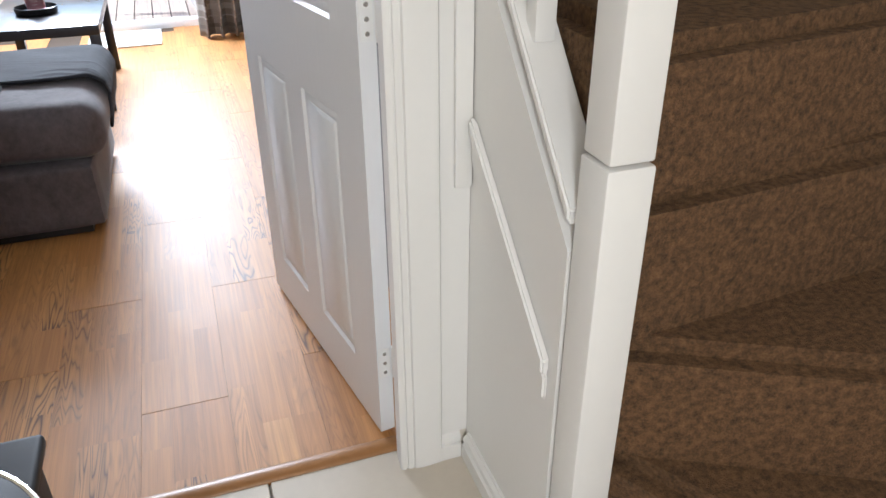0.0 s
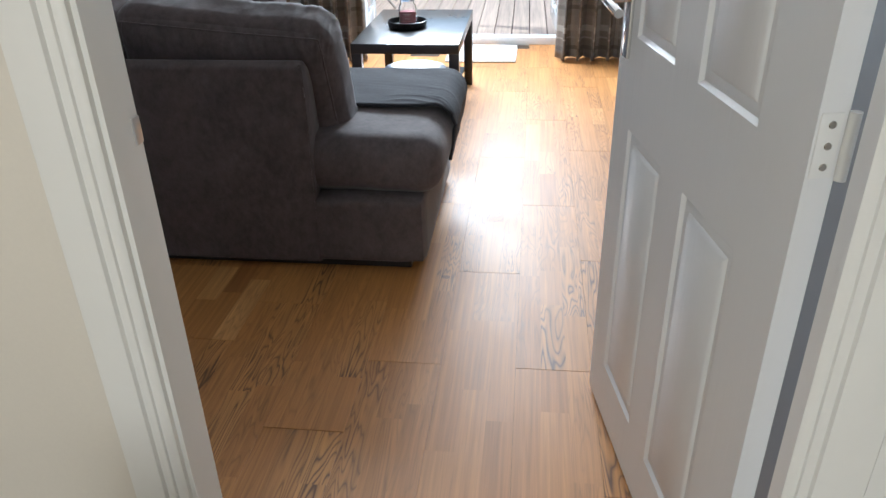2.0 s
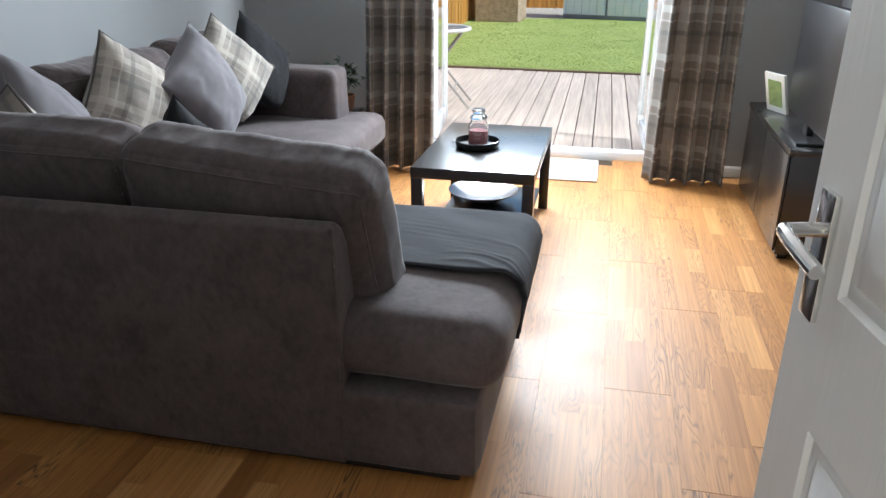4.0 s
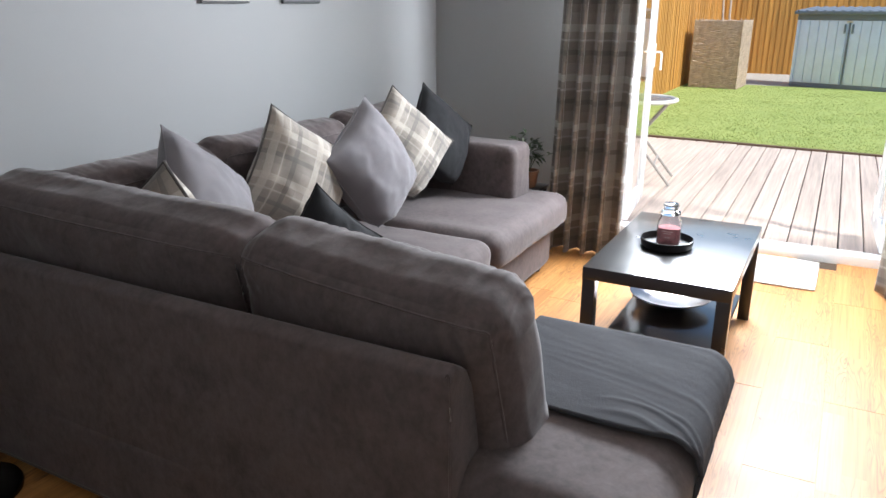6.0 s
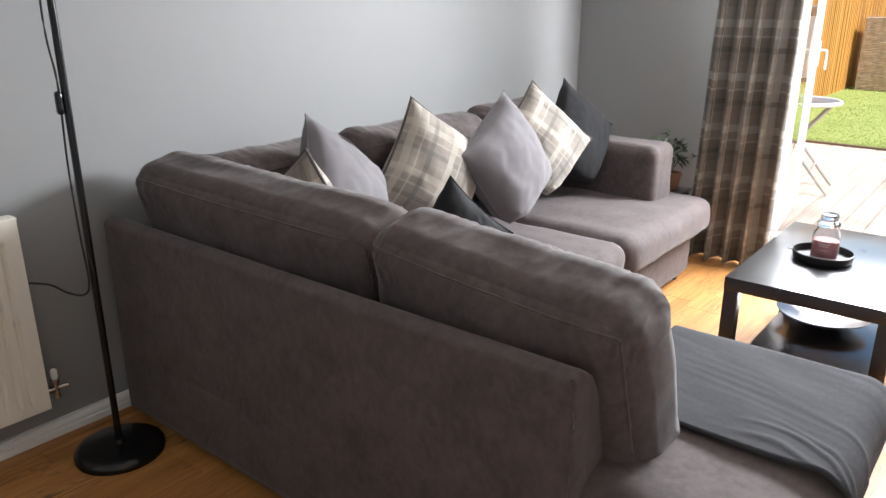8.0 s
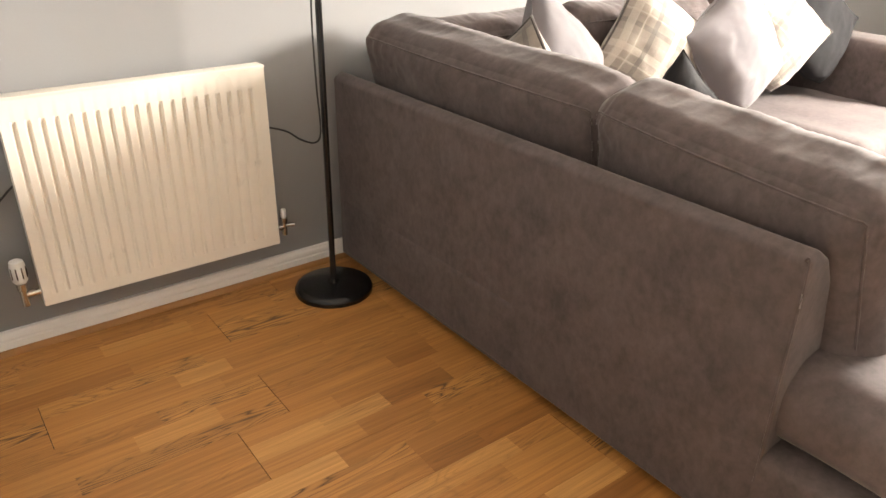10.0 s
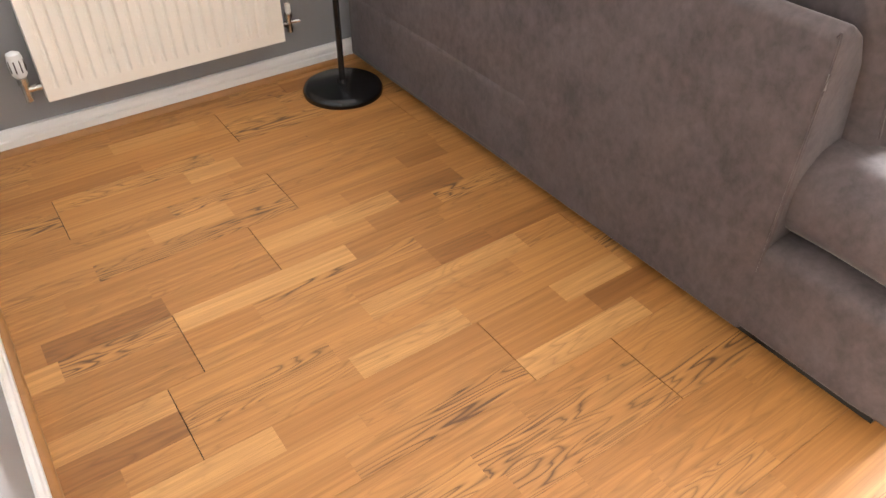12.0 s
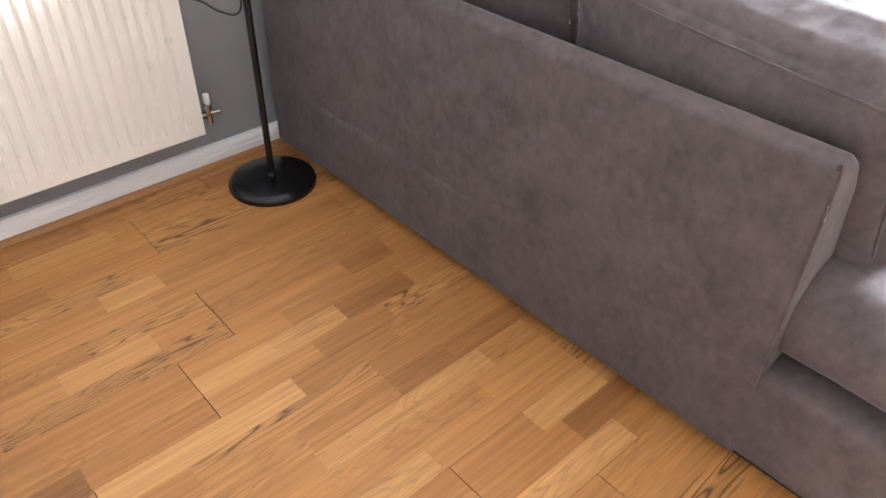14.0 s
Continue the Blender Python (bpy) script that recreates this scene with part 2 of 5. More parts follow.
M = {
    "mid": oak("oiled_oak", "mid"), "pale": oak("pale_oak", "pale"), "dark": oak("dark_oak", "dark"), "wild": oak("figured_oak", "wild"), "oak_rest": oak("oiled_oak_far", "rest", True),
    "gap": surface("joint_shadow", (0.05, 0.03, 0.015), 0.8),
    "wall": surface("grey_wall_paint", (0.275, 0.278, 0.280), 0.62, 0.03, 2.0, 180, 0.05),
    "hall_wall": surface("cream_wall_paint", (0.74, 0.69, 0.61), 0.6, 0.03, 2.0, 180, 0.05),
    "ceiling": surface("white_ceiling_paint", (0.80, 0.79, 0.77), 0.8, 0.02, 2, 120, 0.05),
    "gloss": surface("white_gloss_paint", (0.80, 0.79, 0.765), 0.34, 0.012, 1.3, 60, 0.0),
    "door": embossed("white_door_paint", (0.77, 0.765, 0.76)),
    "radiator": surface("white_radiator_enamel", (0.82, 0.77, 0.68), 0.30, 0.03, 5, 90, 0.02),
    "bead": surface("oak_beading", (0.34, 0.16, 0.05), 0.4, 0.2, 4, 50, 0.05),
    "tile": surface("cream_floor_tile", (0.60, 0.54, 0.45), 0.35, 0.06, 4, 40, 0.03),
    "grout": surface("pale_grout", (0.36, 0.33, 0.29), 0.9, 0.1),
    "carpet": surface("brown_stair_carpet", (0.150, 0.080, 0.034), 1.0, 0.75, 85, 300, 0.9, dist=0.010),
    "sofa": suede("grey_brown_microfibre", (0.088, 0.069, 0.068), 0.34),
    "throw": surface("charcoal_throw", (0.025, 0.025, 0.030), 0.95, 0.25, 9, 260, 0.35),
    "grey_cushion": surface("grey_cotton", (0.165, 0.155, 0.165), 0.92, 0.12, 6, 300, 0.3, sheen=0.2),
    "black_cushion": surface("black_cotton", (0.010, 0.010, 0.012), 0.95, 0.2, 6, 300, 0.3),
    "piping": surface("stitched_piping", (0.10, 0.092, 0.085), 0.9, 0.3, 30, 300, 0.3),
    "plaid": plaid("woven_check", (0.37, 0.33, 0.285), (0.27, 0.245, 0.215), (0.56, 0.515, 0.45), (0.17, 0.16, 0.15), 0.185),
    "curtain": plaid("curtain_check", (0.32, 0.295, 0.262), (0.20, 0.178, 0.155), (0.50, 0.485, 0.455), (0.13, 0.118, 0.105), 0.27, through_light=0.3),
    "lining": surface("white_curtain_lining", (0.72, 0.72, 0.70), 0.9, 0.05, 5, 200, 0.2),
    "table": surface("black_brown_foil", (0.013, 0.012, 0.012), 0.30, 0.2, 6, 120, 0.0, coat=0.7),
    "tray": surface("black_lacquer", (0.012, 0.011, 0.012), 0.35, 0.2),
    "metal_black": surface("black_lamp_metal", (0.005, 0.005, 0.0055), 0.24, 0.2, 6, 90, 0.0),
    "cable": surface("black_cable", (0.015, 0.015, 0.015), 0.5, 0.1),
    "chrome": surface("polished_chrome", (0.72, 0.72, 0.71), 0.14, 0.05, 6, 60, 0.0, metal=1.0),
    "steel": surface("brushed_steel", (0.58, 0.57, 0.55), 0.32, 0.08, 6, 60, 0.03, metal=1.0),
    "brass": surface("nickel_valve", (0.60, 0.57, 0.52), 0.25, 0.15, 9, 80, 0.05, metal=1.0),
    "plastic_white": surface("white_plastic", (0.80, 0.79, 0.76), 0.35, 0.03),
    "upvc": surface("white_upvc", (0.84, 0.85, 0.86), 0.25, 0.02, 3, 60, 0.01),
    "bin": surface("black_bin_plastic", (0.012, 0.012, 0.014), 0.55, 0.2, 8, 200, 0.08),
    "bin_lid": surface("graphite_bin_lid", (0.012, 0.012, 0.014), 0.62, 0.15, 8, 200, 0.03),
    "glass": clear_glass("clear_glass"), "pane": clear_glass("window_glass"),
    "wax": surface("pink_wax", (0.52, 0.19, 0.20), 0.5, 0.1),
    "label": surface("dusky_pink_label", (0.33, 0.15, 0.16), 0.6, 0.15),
    "label_print": surface("pale_label_print", (0.62, 0.50, 0.47), 0.6, 0.05),
    "bowl": surface("silver_dish", (0.55, 0.52, 0.50), 0.30, 0.06, 9, 60, 0.0, metal=0.7),
    "mat": surface("white_door_mat", (0.50, 0.485, 0.46), 0.95, 0.08, 8, 220, 0.6),
    "pot": surface("terracotta_brown_pot", (0.14, 0.07, 0.04), 0.6, 0.2),
    "leaf": surface("dark_green_leaf", (0.022, 0.045, 0.016), 0.5, 0.4, 30, 90, 0.1),
    "soil": surface("potting_soil", (0.03, 0.02, 0.014), 0.95, 0.3),
    # black of plant stand and sofa feet, also of the sofa's painted floor shade
    "stand": surface("black_stand_and_shade", (0.014, 0.013, 0.013), 0.4, 0.2),
    "canvas": surface("picture_canvas_edge", (0.10, 0.10, 0.105), 0.8, 0.2),
    "canvas_pale": surface("pale_canvas", (0.55, 0.52, 0.48), 0.8, 0.2, 8, 90, 0.1),
    "canvas_grey": surface("grey_canvas", (0.18, 0.18, 0.19), 0.8, 0.3, 8, 90, 0.1),
    "decking": planks_of("weathered_decking", (0.60, 0.49, 0.41), 0.24, (34, 1.1, 4), 0.75, 0.18),
    "fence": planks_of("golden_fence_board", (0.55, 0.275, 0.055), 0.22, (22, 22, 1.4), 0.8, 0.3),
    "fence_rest": surface("golden_fence_far", (0.52, 0.26, 0.055), 0.8, 0.2, 2, 40, 0.2),
    "lawn": grass_like("mown_lawn", (0.18, 0.25, 0.05), (0.43, 0.47, 0.15), 60),
    "grass": blade_material("grass_blade", (0.19, 0.26, 0.055), (0.44, 0.48, 0.155)),
    "ground": grass_like("rough_ground", (0.09, 0.11, 0.05), (0.16, 0.17, 0.09), 4),
    "gravel": surface("pale_gravel", (0.42, 0.39, 0.35), 0.9, 0.3, 20, 60, 0.8, dist=0.03),
    "wicker": surface("brown_willow", (0.45, 0.345, 0.255), 0.8, 0.35, 12, 120, 0.4),
    "store": surface("pale_grey_blue_resin", (0.70, 0.745, 0.86), 0.5, 0.06, 4, 60, 0.1),
    "store_trim": surface("slate_grey_trim", (0.16, 0.18, 0.21), 0.5, 0.1, 4, 60, 0.1),
    "chair_metal": surface("grey_bistro_metal", (0.34, 0.31, 0.28), 0.5, 0.1),
    "chair_top": surface("pale_bistro_rim", (0.70, 0.68, 0.64), 0.45, 0.06),
    "chair_glass": surface("smoky_table_top", (0.16, 0.14, 0.125), 0.25, 0.15),
    "edging": surface("dark_brown_edging", (0.11, 0.065, 0.042), 0.8, 0.2, 5, 60, 0.2),
    "brick": surface("house_brick", (0.30, 0.16, 0.11), 0.9, 0.2, 6, 60, 0.4),
    "photo": surface("photo_mount", (0.62, 0.61, 0.57), 0.5, 0.1, 12, 60, 0.0),
    "photo_green": surface("photo_print", (0.18, 0.24, 0.08), 0.4, 0.5, 20, 80, 0.0),
}

# ---- builders ----


def link(name, bm, material, parent=None, smooth=False):
    me = bpy.data.meshes.new(name)
    bm.normal_update()
    bm.to_mesh(me)
    bm.free()
    for k in (material if isinstance(material, tuple) else (material,)):
        me.materials.append(M[k])
    if smooth:
        me.shade_smooth()
        if smooth != "all":
            me.set_sharp_from_angle(angle=radians(40))
    ob = new(name, me)
    if parent is not None:
        ob.parent = parent
    return ob


def part(name, bm, material, parent, label="", smooth=True):
    ob = link(name, bm, material, parent, smooth)
    return tagged(ob, label) if label else ob


def thing(name, label, category, group="", at=None):
    ob = new(name)
    if at is not None:
        ob.matrix_world = at
    return tagged(ob, label, category, group)


def structure(name, bm, material, label, category="", smooth=False):
    return tagged(link(name, bm, material, None, smooth), label, category or name.split("_")[0], kind="structure")


def box(x0, x1, y0, y1, z0, z1, bevel=0.0, bm=None, seg=2):
    own = bmesh.new()
    bmesh.ops.create_cube(own, size=1.0, matrix=Matrix.Translation(((x0 + x1) / 2, (y0 + y1) / 2, (z0 + z1) / 2)) @ Matrix.Diagonal((x1 - x0, y1 - y0, z1 - z0, 1)))
    if bevel:
        bmesh.ops.bevel(own, geom=own.edges[:], offset=bevel, segments=seg, affect='EDGES', profile=0.6)
    if bm is None:
        return own
    join(bm, own)
    return bm


def join(bm, other):
    me = bpy.data.meshes.new("tmp")
    other.to_mesh(me)
    other.free()
    bm.from_mesh(me)
    bpy.data.meshes.remove(me)
    return bm


def moved(bm, m):
    bmesh.ops.transform(bm, matrix=m, verts=bm.verts[:])
    return bm


def lathe(profile, n=32, cap=True):
    """Turn (radius, z) rows about the z axis."""
    bm = bmesh.new()
    rings = [[bm.verts.new((r * math.cos(a), r * math.sin(a), z)) for a in (2 * math.pi * i / n for i in range(n))] for r, z in profile]
    for a, b in zip(rings, rings[1:]):
        for i in range(n):
            bm.faces.new((a[i], a[(i + 1) % n], b[(i + 1) % n], b[i]))
    if cap:
        bm.faces.new(rings[0][::-1])
        bm.faces.new(rings[-1])
    return bm


def tube(points, r, n=8, closed=False):
    """A round bar along a run of points."""
    bm = bmesh.new()
    pts = [Vector(p) for p in points]
    rings = []
    for i, p in enumerate(pts):
        a = pts[i - 1] if (i or closed) else p
        b = pts[(i + 1) % len(pts)] if (i + 1 < len(pts) or closed) else p
        q = (b - a).to_track_quat('Z', 'Y')
        rings.append([bm.verts.new(p + q @ Vector((r * math.cos(t), r * math.sin(t), 0))) for t in (2 * math.pi * k / n for k in range(n))])
    pairs = list(zip(rings, rings[1:])) + ([(rings[-1], rings[0])] if closed else [])
    for a, b in pairs:
        for k in range(n):
            bm.faces.new((a[k], a[(k + 1) % n], b[(k + 1) % n], b[k]))
    if not closed:
        bm.faces.new(rings[0][::-1])
        bm.faces.new(rings[-1])
    return bm


def smooth_run(points, n=10):
    """A Catmull-Rom run through the points."""
    p = [Vector(q) for q in points]
    p = [p[0]] + p + [p[-1]]
    out = []
    for a, b, c, d in zip(p, p[1:], p[2:], p[3:]):
        for k in range(n):
            t = k / n
            out.append(0.5 * ((2 * b) + (c - a) * t + (2 * a - 5 * b + 4 * c - d) * t * t + (3 * b - a - 3 * c + d) * t ** 3))
    return out + [p[-2]]


def soft_point(co, h, r, bulge, seed, wrinkle, freq, pleat):
    """Where a point of the unit cube's skin lies on an upholstered block of half size h."""
    u = Vector([math.sin(c * math.pi / 2) * 0.35 + c * 0.65 for c in co])
    p = Vector((u.x * h.x, u.y * h.y, u.z * h.z))
    inner = Vector([max(-(h[i] - r), min(h[i] - r, p[i])) for i in range(3)])
    d = p - inner
    out = d.normalized() if d.length > 1e-9 else Vector()
    q = inner + out * min(r, d.length)
    for i in range(3):
        j, k = (i + 1) % 3, (i + 2) % 3
        q[i] += bulge[i] * u[i] * (1 - u[j] ** 2) * (1 - u[k] ** 2)
    s = Vector((q.x * freq + seed * 7.1, q.y * freq - seed * 3.3, q.z * freq + seed))
    w = noise.noise(s) + 0.5 * noise.noise(s * 2.3)
    if pleat:
        rim = max(0.0, min(1.0, (abs(u.z) - 0.45) / 0.4)) * max(0.0, 1 - (abs(u.z) - 0.8) * 3)
        e = noise.noise(Vector((q.x * 22 + q.z * 9 + seed, q.y * 7, q.z * 8)))
        g = noise.noise(Vector((q.x * 55 - q.z * 14 - seed, q.y * 9, q.z * 6)))
        w += pleat * rim * (0.75 * (1 - abs(e) * 2.2) + 0.40 * (1 - abs(g) * 2.4))
    return q + (out if out.length else Vector((0, 0, 1))) * w * wrinkle


def soft_box(sx, sy, sz, r, bulge=(0, 0, 0), seed=0, wrinkle=0.004, cuts=22, freq=5.0, pleat=0.0):
    """An upholstered block: round edges, puffed faces and shallow wrinkles."""
    bm = bmesh.new()
    bmesh.ops.create_cube(bm, size=2.0)
    bmesh.ops.subdivide_edges(bm, edges=bm.edges[:], cuts=cuts, use_grid_fill=True)
    h = Vector((sx / 2, sy / 2, sz / 2))
    for v in bm.verts:
        v.co = soft_point(v.co, h, r, bulge, seed, wrinkle, freq, pleat)
    return bm


def grid_sheet(fn, nu, nv, uv=None):
    """A sheet of fn(u, v) for u, v in 0..1, with UVs in metres from uv(u, v)."""
    bm = bmesh.new()
    rows = [[bm.verts.new(fn(i / nu, j / nv)) for i in range(nu + 1)] for j in range(nv + 1)]
    lay = bm.loops.layers.uv.new("cloth")
    for j in range(nv):
        for i in range(nu):
            f = bm.faces.new((rows[j][i], rows[j][i + 1], rows[j + 1][i + 1], rows[j + 1][i]))
            if uv:
                for lp, (a, c) in zip(f.loops, ((i, j), (i + 1, j), (i + 1, j + 1), (i, j + 1))):
                    lp[lay].uv = uv(a / nu, c / nv)
    return bm


def solidify(ob, t):
    md = ob.modifiers.new("thickness", 'SOLIDIFY')
    md.thickness, md.offset = t, 0
    return ob


# ---- structure: living room ----
XL, XR, YF, YB, CEIL = -2.46, 1.22, 1.31, 5.92, 2.36
YH = 1.235
DX0, DX1, DTOP = -0.434, 0.432, 2.03
PX0, PX1, PTOP = -1.30, 0.32, 2.08
YO = 6.30

structure("wall_west", box(XL - 0.12, XL, -1.6, YO, 0, CEIL), "wall", "mid-grey painted plaster wall behind the corner sofa")
structure("wall_east", box(XR, XR + 0.12, YF, YO, 0, CEIL), "wall", "mid-grey painted plaster wall")
w = box(XL, DX0 - 0.03, YH, YF, 0, CEIL)
box(DX1 + 0.03, 0.56, YH, YF, 0, CEIL, bm=w)
box(DX0 - 0.03, DX1 + 0.03, YH, YF, DTOP + 0.03, CEIL, bm=w)
structure("wall_doorway", w, "hall_wall", "cream painted wall around the open doorway")
w = box(XL, DX0 - 0.12, YF + 0.001, YF + 0.006, 0, CEIL)
box(DX1 + 0.12, XR, YF + 0.001, YF + 0.006, 0, CEIL, bm=w)
structure("wall_south_face", w, "wall", "grey painted living room side of the doorway wall")
structure("wall_south_rest", box(0.56, XR, YH + 0.02, YF, 0, CEIL), "wall", "grey painted wall beside the stairs")
structure("wall_cupboard", box(0.572, 0.612, YF + 0.007, 2.76, 0, CEIL), "wall", "grey painted wall of the cupboard under the stairs")
structure("wall_cupboard_end", box(0.613, XR, 2.72, 2.76, 0, CEIL), "wall", "grey painted end wall of the cupboard under the stairs")
structure("wall_garden_west", box(XL, PX0, YB, YO, 0, CEIL), "wall", "grey painted wall beside the garden doorway")
structure("wall_garden_east", box(PX1, XR, YB, YO, 0, CEIL), "wall", "grey painted wall beside the garden doorway")
structure("wall_garden_head", box(PX0, PX1, YB, YO, PTOP, CEIL), "wall", "grey painted wall above the garden doorway")
structure("ceiling", box(XL - 0.1, XR + 0.1, YF - 0.1, YO, CEIL, CEIL + 0.1), "ceiling", "white painted ceiling")
structure("floor", box(XL, XR, YF, YO - 0.06, -0.12, -0.004), "gap", "oak strip floor of long three-strip boards")


def skirting(name, run, out, height=0.069, mat="gloss"):
    """A moulded board along run, standing out towards the unit vector out."""
    (x0, y0), (x1, y1) = run
    o = Vector((out[0], out[1], 0))
    bm = bmesh.new()
    prof = ((0, 0), (0.018, 0), (0.018, height - 0.030), (0.012, height - 0.027), (0.012, height - 0.019), (0.016, height - 0.017), (0.013, height - 0.009), (0.006, height - 0.003), (0.005, height), (-0.011, height))
    ends = [[bm.verts.new(Vector((x, y, 0)) + o * d + Vector((0, 0, z))) for d, z in prof] for x, y in ((x0, y0), (x1, y1))]
    for k in range(len(prof)):
        bm.faces.new((ends[0][k], ends[0][(k + 1) % len(prof)], ends[1][(k + 1) % len(prof)], ends[1][k]))
    bm.faces.new(ends[0][::-1])
    bm.faces.new(ends[1])
    bmesh.ops.recalc_face_normals(bm, faces=bm.faces[:])
    return structure(name, bm, mat, "white moulded skirting board along the wall", "baseboard")


def beading(name, run, out):
    (x0, y0), (x1, y1) = run
    o = Vector((out[0], out[1], 0))
    bm = bmesh.new()
    prof = [(0.018, 0)] + [(0.018 + 0.017 * math.cos(a), 0.017 * math.sin(a)) for a in (math.pi / 2 * i / 5 for i in range(6))]
    ends = [[bm.verts.new(Vector((x, y, 0)) + o * d + Vector((0, 0, z))) for d, z in prof] for x, y in ((x0, y0), (x1, y1))]
    for k in range(len(prof)):
        bm.faces.new((ends[0][k], ends[0][(k + 1) % len(prof)], ends[1][(k + 1) % len(prof)], ends[1][k]))
    bmesh.ops.recalc_face_normals(bm, faces=bm.faces[:])
    return structure(name, bm, "bead", "oak quadrant beading along the skirting", "trim", True)


skirting("baseboard_west", ((XL + 0.012, YF + 0.006), (XL + 0.012, YB)), (1, 0))
beading("trim_bead_west", ((XL + 0.012, YF + 0.006), (XL + 0.012, YB)), (1, 0))
skirting("baseboard_south", ((XL + 0.02, YF + 0.006), (DX0 - 0.1, YF + 0.006)), (0, 1))
beading("trim_bead_south", ((XL + 0.02, YF + 0.006), (DX0 - 0.1, YF + 0.006)), (0, 1))
skirting("baseboard_garden", ((PX1, YB), (XR, YB)), (0, -1))
skirting("baseboard_garden_west", ((XL + 0.02, YB), (PX0, YB)), (0, -1))
skirting("baseboard_east", ((XR, YF + 0.01), (XR, YB)), (-1, 0))

# ---- structure: hall ----
HX = -0.95
structure("floor_hall", box(HX, 1.5, -1.6, YF - 0.001, -0.12, -0.012), "grout", "cream tiled hall floor")
structure("wall_hall_west", box(HX - 0.1, HX, -1.6, YH, 0, CEIL), "hall_wall", "cream painted hall wall")
structure("wall_hall_east", box(1.5, 1.6, -1.6, YH + 2.2, 0, 3.6), "hall_wall", "cream painted wall beside the stairs")
# unseen wall; its opening is made up to hold the added hall lamp
w = box(HX, -0.56, -1.6, -1.5, 0, CEIL)
box(-0.08, 1.5, -1.6, -1.5, 0, CEIL, bm=w)
box(-0.56, -0.08, -1.6, -1.5, 2.25, CEIL, bm=w)
box(-0.56, -0.08, -1.6, -1.5, 0, 0.75, bm=w)
structure("wall_hall_south", w, "hall_wall", "cream painted unseen wall with an opening added for the hall lamp")
structure("ceiling_hall", box(HX, 1.6, -1.6, YF - 0.1, CEIL, CEIL + 0.1), "ceiling", "white painted hall ceiling")


def architrave(name, x_in, x_out, y_face, y_sign, top):
    """One upright of a moulded door surround."""
    bm = bmesh.new()
    s = 1 if x_out > x_in else -1
    wdt = abs(x_out - x_in)
    prof = ((0, 0), (0, 0.012), (0.006, 0.016), (0.012, 0.016), (0.0135, 0.012), (0.0155, 0.012), (0.017, 0.016), (0.027, 0.017), (0.0285, 0.013), (0.0305, 0.013), (0.033, 0.019), (0.050, 0.022), (wdt - 0.004, 0.019), (wdt, 0.014), (wdt, 0))
    rings = [[bm.verts.new((x_in + s * a, y_face + y_sign * d, z)) for a, d in prof] for z in (0, top)]
    for k in range(len(prof)):
        bm.faces.new((rings[0][k], rings[0][(k + 1) % len(prof)], rings[1][(k + 1) % len(prof)], rings[1][k]))
    bm.faces.new(rings[0])
    bm.faces.new(rings[1])
    bmesh.ops.recalc_face_normals(bm, faces=bm.faces[:])
    return structure(name, bm, "gloss", "white gloss moulded door architrave", "trim", True)


structure("trim_hall_board", box(DX1 + 0.031, 0.547, YH - 0.006, YH - 0.0005, 0.071, CEIL), "gloss", "white painted board between door surround and stair side", "trim")
AW = 0.075
architrave("trim_architrave_west", DX0 + 0.006, DX0 - 0.076, YH, -1, DTOP + 0.06)
architrave("trim_architrave_east", DX1 - 0.046, DX1 + 0.052, YH, -1, DTOP + 0.06)
architrave("trim_architrave_west_in", DX0 - 0.008, DX0 - 0.008 - AW, YF + 0.006, 1, DTOP + 0.06)
architrave("trim_architrave_east_in", DX1 + 0.02, DX1 + 0.02 + AW, YF + 0.006, 1, DTOP + 0.06)
w = box(DX0 - 0.03, DX0, YH - 0.004, YF + 0.012, 0, DTOP + 0.03)
box(DX1, DX1 + 0.03, YH - 0.004, YF + 0.012, 0, DTOP + 0.03, bm=w)
box(DX0, DX1, YH - 0.004, YF + 0.012, DTOP, DTOP + 0.03, bm=w)
box(DX0, DX0 + 0.013, YH - 0.003, YH + 0.048, 0, DTOP, bm=w)
box(DX1 - 0.044, DX1, YH - 0.003, YH + 0.030, 0, DTOP, bm=w)
frame_1 = structure("door_frame", w, "gloss", "white gloss painted door lining with stop", "door frame")
strike = part("strike_plate", box(DX0 + 0.0005, DX0 + 0.003, YF - 0.034, YF - 0.010, 0.965, 1.035, 0.001), "steel", frame_1, "chrome latch strike plate")
part("latch_lip", box(DX0 + 0.002, DX0 + 0.006, YF - 0.012, YF + 0.006, 0.985, 1.02, 0.002), "steel", frame_1)
w = lathe([(0.016, 0), (0.016, DX1 - DX0)], 20)
moved(w, Matrix.Translation((DX0, YF + 0.002, -0.006)) @ Matrix.Diagonal((1, 1.6, 0.9, 1)) @ Matrix.Rotation(radians(90), 4, 'Y'))
structure("trim_threshold", w, "bead", "rounded oak threshold bar across the doorway", "threshold", True)


